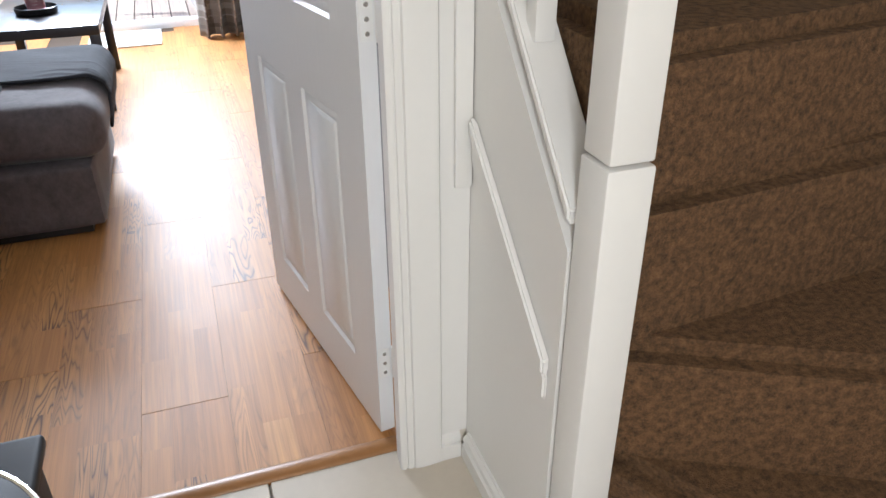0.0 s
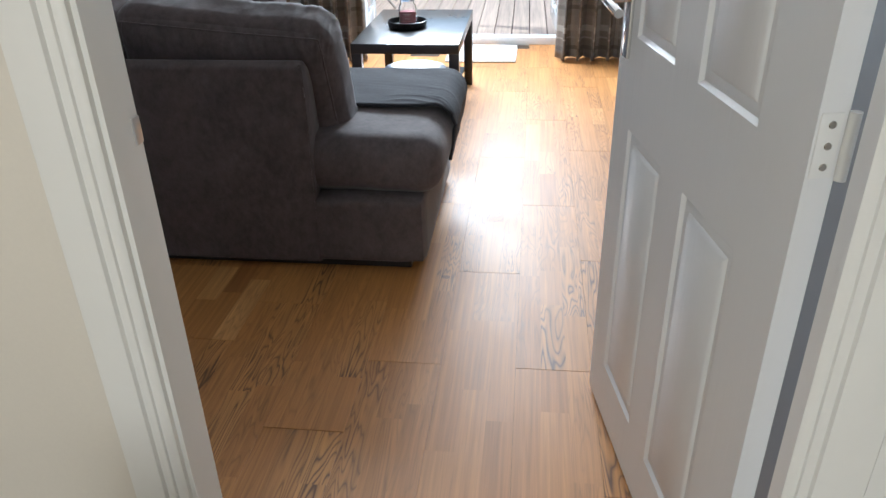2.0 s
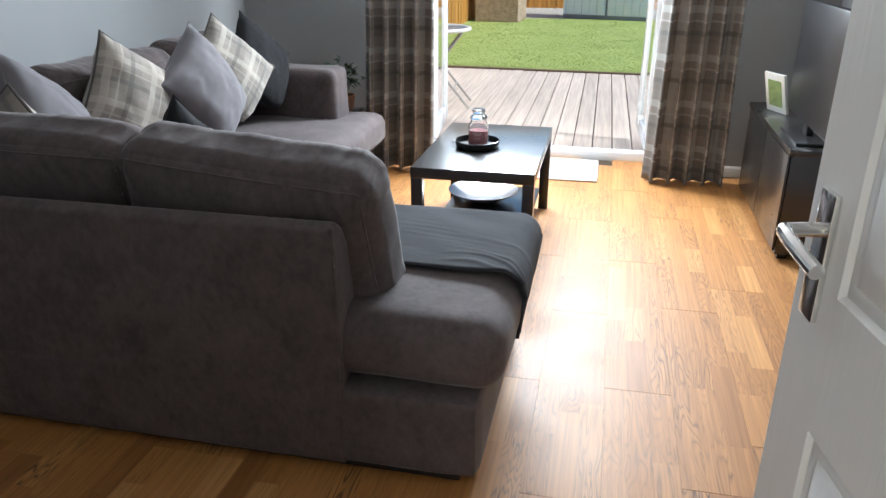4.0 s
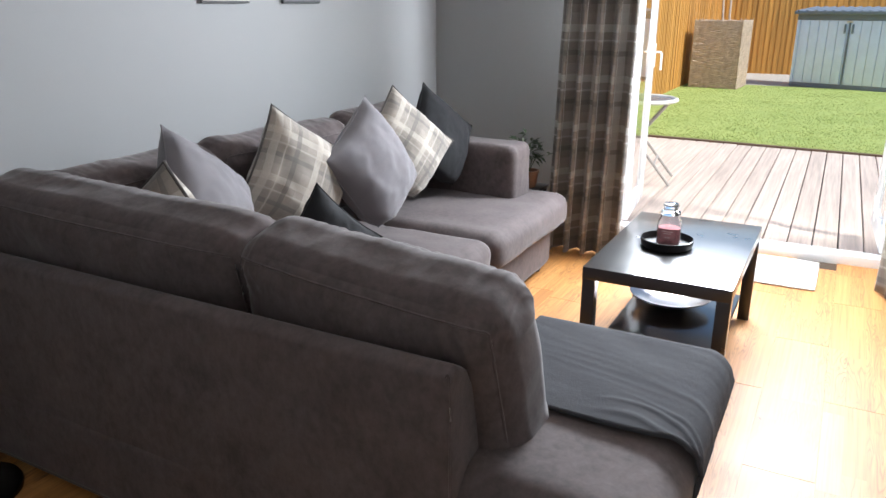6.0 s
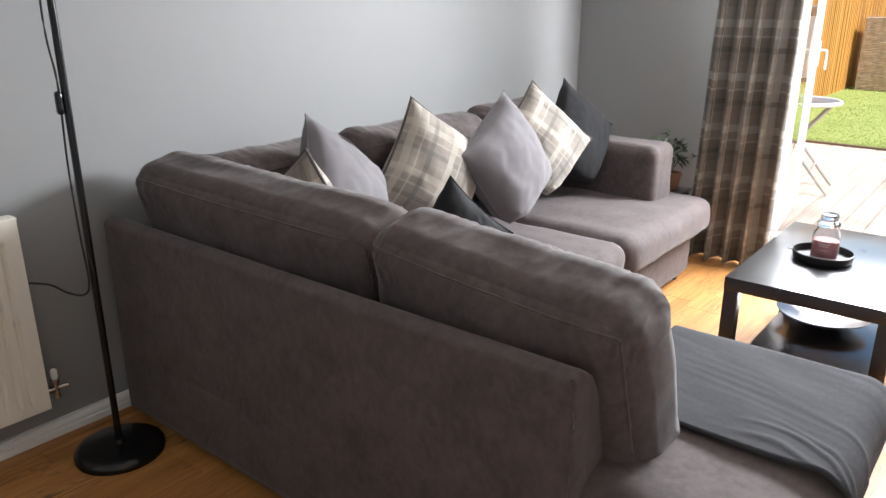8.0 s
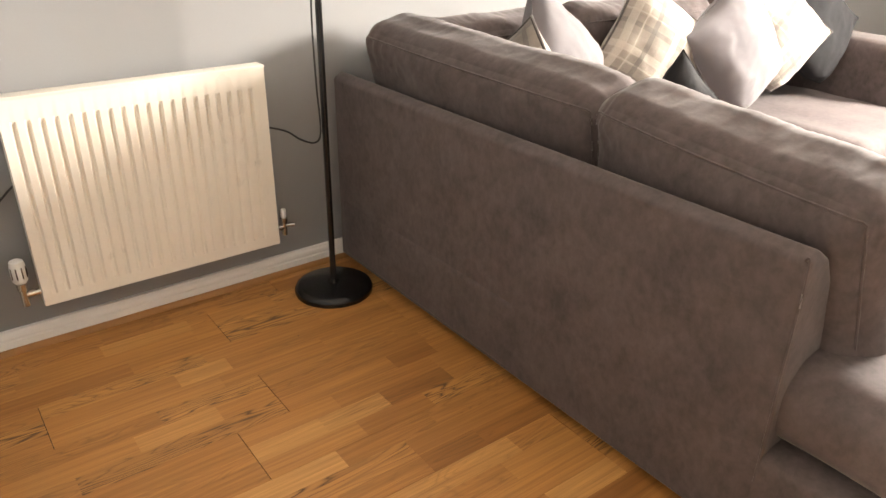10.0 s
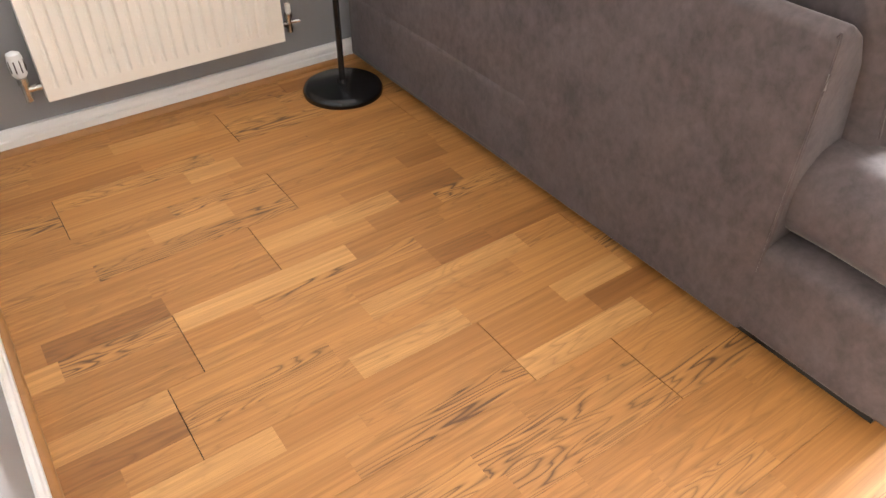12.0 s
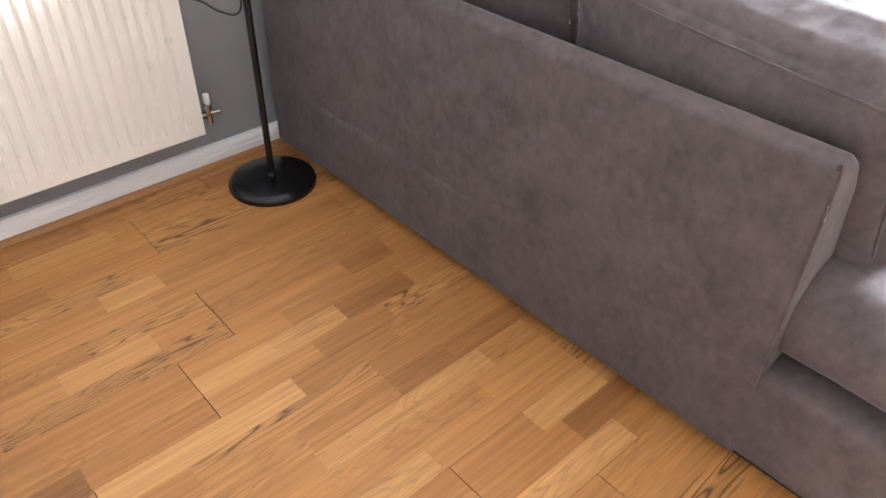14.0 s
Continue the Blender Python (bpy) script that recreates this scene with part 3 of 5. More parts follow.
def panelled_leaf(width, height, thick, cols, rows):
    """A moulded six-panel leaf standing in x 0..width, its faces at y 0 and thick."""
    bm = bmesh.new()
    for y, sign in ((0.0, -1), (thick, 1)):
        vs = {(i, j): bm.verts.new((x, y, z)) for i, x in enumerate(cols) for j, z in enumerate(rows)}
        cells = []
        for i in range(len(cols) - 1):
            for j in range(len(rows) - 1):
                q = [vs[i, j], vs[i + 1, j], vs[i + 1, j + 1], vs[i, j + 1]]
                f = bm.faces.new(q if sign < 0 else q[::-1])
                if i % 2 and j % 2:
                    cells.append(f)
        bm.normal_update()
        bmesh.ops.inset_individual(bm, faces=cells, thickness=0.010, depth=-0.007)
        bmesh.ops.inset_individual(bm, faces=cells, thickness=0.010, depth=0.003)
        bmesh.ops.inset_individual(bm, faces=cells, thickness=0.016, depth=-0.003)
        bmesh.ops.inset_individual(bm, faces=cells, thickness=0.012, depth=0.006)
    rim = [e for e in bm.edges if e.is_boundary]
    bmesh.ops.bridge_loops(bm, edges=rim)
    bmesh.ops.recalc_face_normals(bm, faces=bm.faces[:])
    return bm


LEAF_W = 0.79
hinge_at = Vector((0.372, 1.345, 0.0))
far_at = Vector((0.237, 2.115, 0.0))
ang = math.degrees(math.atan2(far_at.y - hinge_at.y, far_at.x - hinge_at.x))
door_1 = thing("door_1", "white six-panel moulded door standing open into the living room", "door", at=pose(hinge_at.x, hinge_at.y, 0, 0, 0, ang))
door_1["kind"] = "structure"
# leaf runs along local x; its hall face looks to local +y
leaf = part("leaf", moved(panelled_leaf(LEAF_W, 1.98, 0.036, (0, 0.135, 0.352, 0.463, 0.68, LEAF_W), (0, 0.145, 0.76, 0.95, 1.57, 1.67, 1.87, 1.98)), Matrix.Translation((0, -0.036, 0.012))), "door", door_1)
for z in (0.215, 0.985, 1.77):
    hg = part("hinge", box(-0.0025, 0.0, -0.030, -0.003, z - 0.04, z + 0.04, 0.001), "gloss", door_1, "painted butt hinge plate on the door edge")
    part("knuckle", moved(lathe([(0.007, -0.042), (0.007, 0.042)], 12), Matrix.Translation((-0.006, -0.040, z))), "gloss", hg)
    for dz in (-0.026, 0.0, 0.026):
        part("screw", moved(lathe([(0.005, 0), (0.004, 0.0012)], 10), Matrix.Translation((-0.0024, -0.018, z + dz)) @ Matrix.Rotation(radians(-90), 4, 'Y')), "brass", hg)
plate = part("handle_plate", box(LEAF_W - 0.075, LEAF_W - 0.035, 0.0005, 0.009, 0.91, 1.08, 0.003), "chrome", door_1, "chrome lever handle backplate")
part("lever", tube(smooth_run([(LEAF_W - 0.055, 0.005, 1.03), (LEAF_W - 0.055, 0.05, 1.03), (LEAF_W - 0.075, 0.058, 1.03), (LEAF_W - 0.12, 0.060, 1.026), (LEAF_W - 0.165, 0.058, 1.02)], 8), 0.0095, 12), "chrome", plate, "chrome lever")
part("latch_plate", box(LEAF_W, LEAF_W + 0.002, -0.030, -0.008, 0.92, 1.02, 0.0005), "chrome", door_1)
plate2 = part("handle_plate", box(LEAF_W - 0.075, LEAF_W - 0.035, -0.045, -0.0365, 0.91, 1.08, 0.003), "chrome", door_1, "chrome lever handle backplate")
part("lever", tube(smooth_run([(LEAF_W - 0.055, -0.043, 1.03), (LEAF_W - 0.055, -0.09, 1.03), (LEAF_W - 0.12, -0.098, 1.026), (LEAF_W - 0.165, -0.096, 1.02)], 8), 0.0095, 12), "chrome", plate2, "chrome lever")

# ---- stairs in the hall ----
NX, NY = 0.585, 0.80
stair = thing("staircase", "winding staircase in thick brown carpet with white painted side", "staircase")
angles = (-88, -60, -28, 4.4, 9.7)
rise, top = 0.212, 0.0
rises = (0.19, 0.19, 0.22, 0.24, 0.21)
cx, cy = NX + 0.03, NY - 0.01


def wedge(a0, z0, z1, reach=1.02):
    """A carpeted step from the ray at a0 degrees round to the back, with a rounded nosing."""
    pts = [(cx, cy)]
    out = [(1.495, cy + (1.495 - cx) * math.tan(radians(a0)))] if abs(a0) < 60 else [(cx + 0.9 * math.cos(radians(a0)), cy + 0.9 * math.sin(radians(a0))), (1.495, cy + 0.9 * math.sin(radians(a0)))]
    pts += out + [(1.495, 1.9), (cx, 1.9)]
    bm = bmesh.new()
    lo = [bm.verts.new((x, y, z0)) for x, y in pts]
    hi = [bm.verts.new((x, y, z1)) for x, y in pts]
    n = len(pts)
    bm.faces.new(hi)
    bm.faces.new(lo[::-1])
    for i in range(n):
        bm.faces.new((lo[i], lo[(i + 1) % n], hi[(i + 1) % n], hi[i]))
    bmesh.ops.recalc_face_normals(bm, faces=bm.faces[:])
    sharp = [e for e in bm.edges if all(v in hi for v in e.verts)]
    bmesh.ops.bevel(bm, geom=sharp, offset=0.03, segments=4, affect='EDGES')
    return bm


for a, up_ in zip(angles, rises):
    part("tread", wedge(a, top, top + up_), "carpet", stair, "brown twist-pile carpeted step")
    top += up_
for k in range(5):
    y0 = 1.16 + 0.2 * k
    part("tread", box(cx, 1.495, y0, 1.9 + 0.2 * k, top, top + rise, 0.03), "carpet", stair, "brown twist-pile carpeted step")
    top += rise
# side panel with sloping top, its cap and the moulding
w = bmesh.new()
XP = 0.548
pts = ((0.845, 0.0), (YH - 0.001, 0.0), (YH - 0.001, 1.155), (0.845, 0.745))
for x in (XP, XP + 0.04):
    w.faces.new([w.verts.new((x, y, z)) for y, z in pts])
w.faces.ensure_lookup_table()
bmesh.ops.bridge_loops(w, edges=w.edges[:])
bmesh.ops.recalc_face_normals(w, faces=w.faces[:])
part("side_panel", w, "gloss", stair, "white painted stair side panel", False)


def sloped_bar(y0, z0, y1, z1, x0, x1, h):
    bm = bmesh.new()
    vs = [[bm.verts.new((x, y, z)) for x, z in ((x0, zz), (x1, zz), (x1, zz + h), (x0, zz + h))] for y, zz in ((y0, z0), (y1, z1))]
    for k in range(4):
        bm.faces.new((vs[0][k], vs[0][(k + 1) % 4], vs[1][(k + 1) % 4], vs[1][k]))
    bm.faces.new(vs[0])
    bm.faces.new(vs[1])
    bmesh.ops.recalc_face_normals(bm, faces=bm.faces[:])
    bmesh.ops.bevel(bm, geom=bm.edges[:], offset=0.004, segments=2, affect='EDGES')
    return bm


part("string_cap", sloped_bar(0.845, 0.785, YH - 0.001, 1.215, XP - 0.004, XP + 0.062, 0.026), "gloss", stair)
part("panel_moulding", sloped_bar(0.868, 0.50, YH - 0.03, 0.80, XP - 0.016, XP - 0.001, 0.032), "gloss", stair)
part("panel_moulding", sloped_bar(0.868, 0.445, YH - 0.03, 0.745, XP - 0.010, XP - 0.001, 0.05), "gloss", stair)
part("panel_moulding", box(XP - 0.036, XP - 0.002, YH - 0.020, YH - 0.007, 0.69, 1.60, 0.004), "gloss", stair)
for i, y in enumerate((1.03, 1.15)):
    zb = 0.81 + (y - 0.845) * 1.103 - 0.01
    part("baluster", box(XP + 0.012, XP + 0.046, y - 0.017, y + 0.017, zb, zb + 0.75, 0.003), "gloss", stair)
part("handrail", sloped_bar(0.83, 1.56, YH - 0.001, 2.0, XP - 0.004, XP + 0.062, 0.05), "gloss", stair)
newel = part("newel_post", box(NX - 0.036, NX + 0.036, NY - 0.036, NY + 0.036, 0, 0.90, 0.005), "gloss", stair)
part("newel_upper", box(NX - 0.034, NX + 0.034, NY - 0.034, NY + 0.034, 0.905, 1.80, 0.005), "gloss", newel)
w = skirting("baseboard_stair", ((XP, 0.84), (XP, YH - 0.02)), (-1, 0), 0.07)
skirting("baseboard_hall", ((DX1 + 0.030, YH), (XP - 0.018, YH)), (0, -1), 0.07)

# ---- bins in the hall ----
bin_a = thing("waste_bin", "black rectangular plastic bin with flat lid against the hall wall", "bin")
part("body", box(-0.507, -0.288, 0.945, 1.185, 0, 0.306, 0.025, seg=4), "bin", bin_a)
lid = part("lid", box(-0.517, -0.278, 0.935, 1.210, 0.309, 0.338, 0.013, seg=4), "bin_lid", bin_a)
part("lid_slot", box(-0.2795, -0.276, 1.00, 1.06, 0.312, 0.326, 0.001), "gap", lid)
bin_b = thing("pedal_bin", "dark grey round pedal bin with domed lid and chrome rim", "bin", at=pose(-0.325, 0.61, 0, 0, 0, -60))
part("body", lathe([(0.170, 0.0), (0.178, 0.02), (0.186, 0.58), (0.184, 0.615)], 56), "bin", bin_b)
lid = part("lid", lathe([(0.188, 0.617), (0.192, 0.632), (0.189, 0.652), (0.15, 0.672), (0.09, 0.685), (0.0015, 0.690)], 56), "bin_lid", bin_b, "domed graphite lid")
part("rim", tube([(0.191 * math.cos(a), 0.191 * math.sin(a), 0.650) for a in (2 * math.pi * i / 60 for i in range(60))], 0.004, 8, True), "chrome", lid, "thin chrome rim")
part("hinge_cover", moved(soft_box(0.11, 0.15, 0.10, 0.04, cuts=8, wrinkle=0), Matrix.Translation((-0.185, 0.0, 0.625))), "bin", bin_b)

# ---- garden doors ----
win = thing("door_2", "white uPVC French doors standing open to the garden", "door")
win["kind"] = "structure"
FY0, FY1 = 6.16, 6.235
fr = part("frame", box(PX0, PX0 + 0.055, FY0, FY1, 0.0, PTOP, 0.004), "upvc", win)
part("frame", box(PX1 - 0.055, PX1, FY0, FY1, 0.0, PTOP, 0.004), "upvc", win)
part("frame", box(PX0 + 0.055, PX1 - 0.055, FY0, FY1, PTOP - 0.055, PTOP, 0.004), "upvc", win)
part("threshold", box(PX0 + 0.055, PX1 - 0.055, FY0, FY1 + 0.03, -0.03, 0.055, 0.006), "upvc", win, "white raised door threshold")
part("sill", box(PX0 + 0.002, PX1 - 0.002, FY1 + 0.03, FY1 + 0.16, -0.05, 0.02, 0.006), "upvc", win)


def glazed_leaf(m, lw=0.72, lh=1.93, flip=1):
    lf = new("leaf")
    lf.parent, lf.matrix_basis = win, m
    t = 0.058
    for x0, x1, z0, z1 in ((0, 0.085, 0, lh), (lw - 0.085, lw, 0, lh), (0.085, lw - 0.085, 0, 0.10), (0.085, lw - 0.085, lh - 0.085, lh)):
        part("rail", box(x0, x1, -t / 2, t / 2, z0, z1, 0.006), "upvc", lf)
    pn = part("pane", box(0.085, lw - 0.085, -0.010, 0.010, 0.10, lh - 0.085), "pane", lf, "", False)
    pn.visible_shadow = False
    k = flip * (t / 2 + 0.0055)
    hd = part("handle", box(lw - 0.055, lw - 0.030, k - 0.005, k + 0.005, 0.94, 1.10, 0.003), "plastic_white", lf, "white lever handle")
    part("lever", tube(smooth_run([(lw - 0.042, k, 1.04), (lw - 0.042, k + flip * 0.035, 1.04), (lw - 0.044, k + flip * 0.045, 1.02), (lw - 0.046, k + flip * 0.046, 0.92)], 6), 0.008, 10), "plastic_white", hd)
    return lf


glazed_leaf(pose(PX0 + 0.055, FY1 + 0.035, 0.06, 0, 0, 96), flip=-1)
glazed_leaf(pose(PX1 - 0.055, FY1 + 0.035, 0.06, 0, 0, 93), flip=1)

# ---- garden ----
GZ = -0.055
structure("ground", box(-400, 400, YO, 400, -0.5, -0.13), "ground", "rough ground out to the horizon")
w = box(-2.9, 6, 10.38, 17.2, -0.2, -0.045)
for v in w.verts:
    if v.co.y < 11:
        v.co.y -= 0.055 * (v.co.x + 1.9)
structure("ground_lawn", w, "lawn", "mown green lawn behind the decking", "lawn")
rng_g = random.Random(21)
blades = [], []
for _ in range(60000):
    gx, deep = rng_g.uniform(-2.85, 2.4), rng_g.random() ** 1.3
    gy = 17.15 - (6.75 + 0.055 * (gx + 1.9)) * (1 - deep)
    tall = rng_g.uniform(0.006, 0.013) * (0.7 + 0.6 * abs(noise.noise(Vector((gx * 1.3, gy * 1.3, 0)))))
    ga, lean_ = rng_g.uniform(0, 6.283), rng_g.uniform(-0.02, 0.02)
    k = len(blades[0])
    dx, dy = 0.008 * math.cos(ga), 0.008 * math.sin(ga)
    blades[0].extend([(gx - dx, gy - dy, -0.047), (gx + dx, gy + dy, -0.047), (gx + lean_, gy + lean_ * 0.5, -0.045 + tall)])
    blades[1].append((k, k + 1, k + 2))
me_g = bpy.data.meshes.new("grass")
me_g.from_pydata(blades[0], [], blades[1])
me_g.materials.append(M["grass"])
tagged(new("grass", me_g), "short uneven blades of mown green grass", "grass", kind="stuff")
structure("ground_gravel", box(-2.9, 6, 17.2, 20.2, -0.2, -0.06), "gravel", "pale gravel strip along the back fence", "gravel")
deck = tagged(link("deck", box(-3.2, 4.2, 6.4, 10.36, -0.3, -0.09), "gap"), "weathered brown timber decking outside the garden doors", "decking", kind="structure")
structure("trim_deck_edge", moved(box(-1.3, 6.1, -0.055, 0.0, -0.2, GZ + 0.02, 0.004), pose(-1.9, 10.378, 0, 0, 0, -3.15)), "edging", "dark brown timber edging between decking and lawn", "edging")
structure("wall_house_outside", box(XL - 0.3, PX0 - 0.004, YO + 0.001, YO + 0.02, -0.1, 2.6), "brick", "brick outer wall of the house")
structure("wall_house_outside_east", box(PX1 + 0.004, XR + 2, YO + 0.001, YO + 0.02, -0.1, 2.6), "brick", "brick outer wall of the house")

store = thing("garden_store", "pale grey-blue garden storage box with dark trim and double doors", "storage shed", at=pose(-0.20, 17.17, -0.045, 0, 0, -17))
SW, SH = 1.84, 1.33
part("body", box(-SW / 2, SW / 2, 0.03, 0.85, 0, SH - 0.02, 0.01), "store", store)
part("fascia", box(-SW / 2, SW / 2, 0.004, 0.029, SH - 0.125, SH - 0.02, 0.004), "store_trim", store, "slate grey fascia under the lid")
part("plinth", box(-SW / 2, SW / 2, 0.004, 0.029, 0, 0.075, 0.004), "store_trim", store)
part("centre_post", box(-0.014, 0.014, 0.006, 0.029, 0.076, SH - 0.126, 0.003), "store_trim", store)
for i in (-1, 1):
    part("corner_post", box(i * (SW / 2 - 0.025) - 0.024, i * (SW / 2 - 0.025) + 0.024, 0.004, 0.029, 0.076, SH - 0.126, 0.003), "store", store)
part("hasp", box(-0.05, 0.05, -0.012, 0.003, SH - 0.16, SH - 0.13, 0.004), "steel", store, "steel hasp")
for i in (-1, 1):
    dr = new("door")
    dr.parent = store
    dr.matrix_basis = Matrix.Translation((i * 0.440, 0, 0))
    for k in range(5):
        x0 = -0.405 + k * 0.162
        part("panel", box(x0 + 0.004, x0 + 0.158, 0.002, 0.03, 0.08, SH - 0.13, 0.004), "store", dr)
    part("handle", box(-i * 0.375 - 0.015, -i * 0.375 + 0.015, -0.03, 0.002, 0.98, 1.14, 0.008), "store_trim", dr)
part("roof", moved(box(-SW / 2 - 0.05, SW / 2 + 0.05, -0.07, 0.9, 0, 0.06, 0.012), Matrix.Translation((0, 0, SH - 0.02)) @ Matrix.Rotation(radians(4), 4, 'X')), "store_trim", store)
for k in range(12):
    part("roof_rib", moved(box(-SW / 2 + k * 0.152, -SW / 2 + k * 0.152 + 0.05, -0.06, 0.88, 0.06, 0.075, 0.004), Matrix.Translation((0, 0, SH - 0.02)) @ Matrix.Rotation(radians(4), 4, 'X')), "store_trim", store)

# woven willow enclosure
wick = thing("wicker_screen", "square woven willow compost screen on the lawn edge", "wicker screen", at=pose(-2.26, 16.62, -0.045, 0, 0, -4))
WW, WH = 0.84, 1.21
rng = random.Random(4)
for side in range(4):
    bm = bmesh.new()
    n = 58
    for k in range(n):
        z = 0.02 + k * (WH - 0.04) / (n - 1)
        pts = []
        for i in range(17):
            s = -WW / 2 + WW * i / 16
            pts.append((s, -WW / 2 + 0.005 * math.cos(math.pi * (i / 2 + k)) + rng.uniform(-0.004, 0.004), z + rng.uniform(-0.007, 0.007)))
        join(bm, tube(pts, 0.0105, 5))
    tagged(part("woven_panel", moved(bm, Matrix.Rotation(math.pi / 2 * side, 4, 'Z')), "wicker", wick), kind="stuff")
    for i in range(9):
        s = -WW / 2 + WW * i / 8
        part("stake", moved(tube([(s, -WW / 2, 0), (s + rng.uniform(-0.01, 0.01), -WW / 2, WH + rng.uniform(-0.03, 0.03))], 0.008, 6), Matrix.Rotation(math.pi / 2 * side, 4, 'Z')), "wicker", wick)
for k in range(2):
    tool = thing("garden_cane", "weathered wooden cane leaning in the willow screen", "cane", "canes in the willow screen")
    part("shaft", tube([(-2.2 + 0.07 * k, 16.5, 0.0), (-2.35 + 0.14 * k, 16.75 + 0.03 * k, 1.75 - 0.08 * k)], 0.020, 7), "wicker", tool)

# folding bistro table on the decking
bt = thing("bistro_table", "small round folding bistro table with crossed metal legs on the decking", "table", at=pose(-1.60, 8.0, GZ, 0, 0, 8))
part("tabletop", moved(lathe([(0.285, 0), (0.285, 0.012)], 40), Matrix.Translation((0, 0, 0.700))), "chair_glass", bt)
part("rim", tube([(0.29 * math.cos(a), 0.29 * math.sin(a), 0.706) for a in (2 * math.pi * i / 48 for i in range(48))], 0.017, 8, True), "chair_top", bt, "pale metal rim")
for y in (-0.2, 0.2):
    part("leg", tube([(-0.25, y, 0.69), (0.30, y, 0.012)], 0.012, 8), "chair_metal", bt)
    part("leg", tube([(0.23, y * 0.85, 0.69), (-0.30, y * 0.85, 0.012)], 0.012, 8), "chair_metal", bt)
part("stretcher", tube([(0.16, -0.2, 0.19), (0.16, 0.2, 0.19)], 0.010, 8), "chair_metal", bt)
part("stretcher", tube([(-0.20, -0.17, 0.14), (-0.20, 0.17, 0.14)], 0.010, 8), "chair_metal", bt)
part("stretcher", tube([(0.0, -0.2, 0.38), (0.0, 0.2, 0.38)], 0.010, 8), "chair_metal", bt)

# ---- living room: corner sofa ----
sofa = thing("corner_sofa", "large grey-brown microfibre corner sofa with loose back cushions", "sofa")
SBY = 2.695
SL = -2.41
# low plinth of both wings
part("base", moved(soft_box(2.12, 0.88, 0.245, 0.03, wrinkle=0.002, cuts=14), Matrix.Translation((-1.35, SBY + 0.441, 0.152))), "sofa", sofa)
part("base", moved(soft_box(1.02, 2.62, 0.245, 0.03, wrinkle=0.002, cuts=14), Matrix.Translation((-1.90, 4.00, 0.154))), "sofa", sofa)
# black sheet added beneath both wings, stands in for the shade at the floor
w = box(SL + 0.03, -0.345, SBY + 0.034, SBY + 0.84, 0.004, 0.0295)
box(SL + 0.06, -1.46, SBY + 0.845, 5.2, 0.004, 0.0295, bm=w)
part("underside", w, "stand", sofa, "black sheet added as the shade under the sofa", False)
# back frame towards the hall: upright outside, sloping inside
w = bmesh.new()
prof = ((SBY, 0.030), (SBY, 0.715), (SBY + 0.035, 0.733), (SBY + 0.085, 0.70), (SBY + 0.24, 0.45), (SBY + 0.27, 0.30), (SBY + 0.27, 0.030))
xs = [SL + (-0.655 - SL) * i / 24 for i in range(25)]
rings = [[w.verts.new((x - (0.05 * (p[0] - SBY) if i == 24 else 0), p[0], p[1])) for p in prof] for i, x in enumerate(xs)]
for a, b in zip(rings, rings[1:]):
    for k in range(len(prof)):
        w.faces.new((a[k], a[(k + 1) % len(prof)], b[(k + 1) % len(prof)], b[k]))
w.faces.new(rings[0][::-1])
w.faces.new(rings[-1])
bmesh.ops.recalc_face_normals(w, faces=w.faces[:])
long_edges = [e for e in w.edges if abs(e.verts[0].co.x - e.verts[1].co.x) > 0.01 and e.calc_face_angle(0) > 0.15] + [e for e in w.edges if all(v in rings[-1] for v in e.verts) or all(v in rings[0] for v in e.verts)]
bmesh.ops.bevel(w, geom=list(set(long_edges)), offset=0.011, segments=4, affect='EDGES', profile=0.5)
bf = part("back_frame", w, "sofa", sofa, "", "all")
part("seam", tube(smooth_run([(-0.6585, SBY + 0.002, 0.20), (-0.6575, SBY + 0.0015, 0.45), (-0.657, SBY + 0.0015, 0.70), (-0.668, SBY + 0.003, 0.717)], 8), 0.0026, 6), "sofa", bf)
part("back_frame", moved(soft_box(0.16, 2.40, 0.62, 0.05, wrinkle=0.003, cuts=14), Matrix.Translation((SL + 0.08, 4.1, 0.36))), "sofa", sofa)
part("arm", moved(soft_box(0.88, 0.245, 0.62, 0.045, (0.006, 0.008, 0.006), 3, 0.005, 26, 6), Matrix.Translation((-1.96, 5.165, 0.405))), "sofa", sofa)
# seat cushions
part("seat_cushion", moved(soft_box(1.10, 0.90, 0.20, 0.075, (0.012, 0.012, 0.012), 1, 0.006, 24, 5), Matrix.Translation((-0.79, 3.185, 0.368))), "sofa", sofa)
part("seat_cushion", moved(soft_box(0.92, 0.66, 0.19, 0.05, (0, 0, 0.012), 2, 0.006, 16, 5), Matrix.Translation((-1.79, 3.27, 0.358))), "sofa", sofa)
part("seat_cushion", moved(soft_box(0.93, 0.79, 0.185, 0.065, (0.012, 0.0, 0.016), 4, 0.007, 22, 5), Matrix.Translation((-1.785, 3.99, 0.342))), "sofa", sofa)
part("seat_cushion", moved(soft_box(0.97, 0.985, 0.185, 0.07, (0.012, 0.01, 0.016), 5, 0.007, 24, 5), Matrix.Translation((-1.80, 4.885, 0.345))), "sofa", sofa)
# loose back cushions, hall side then wall side


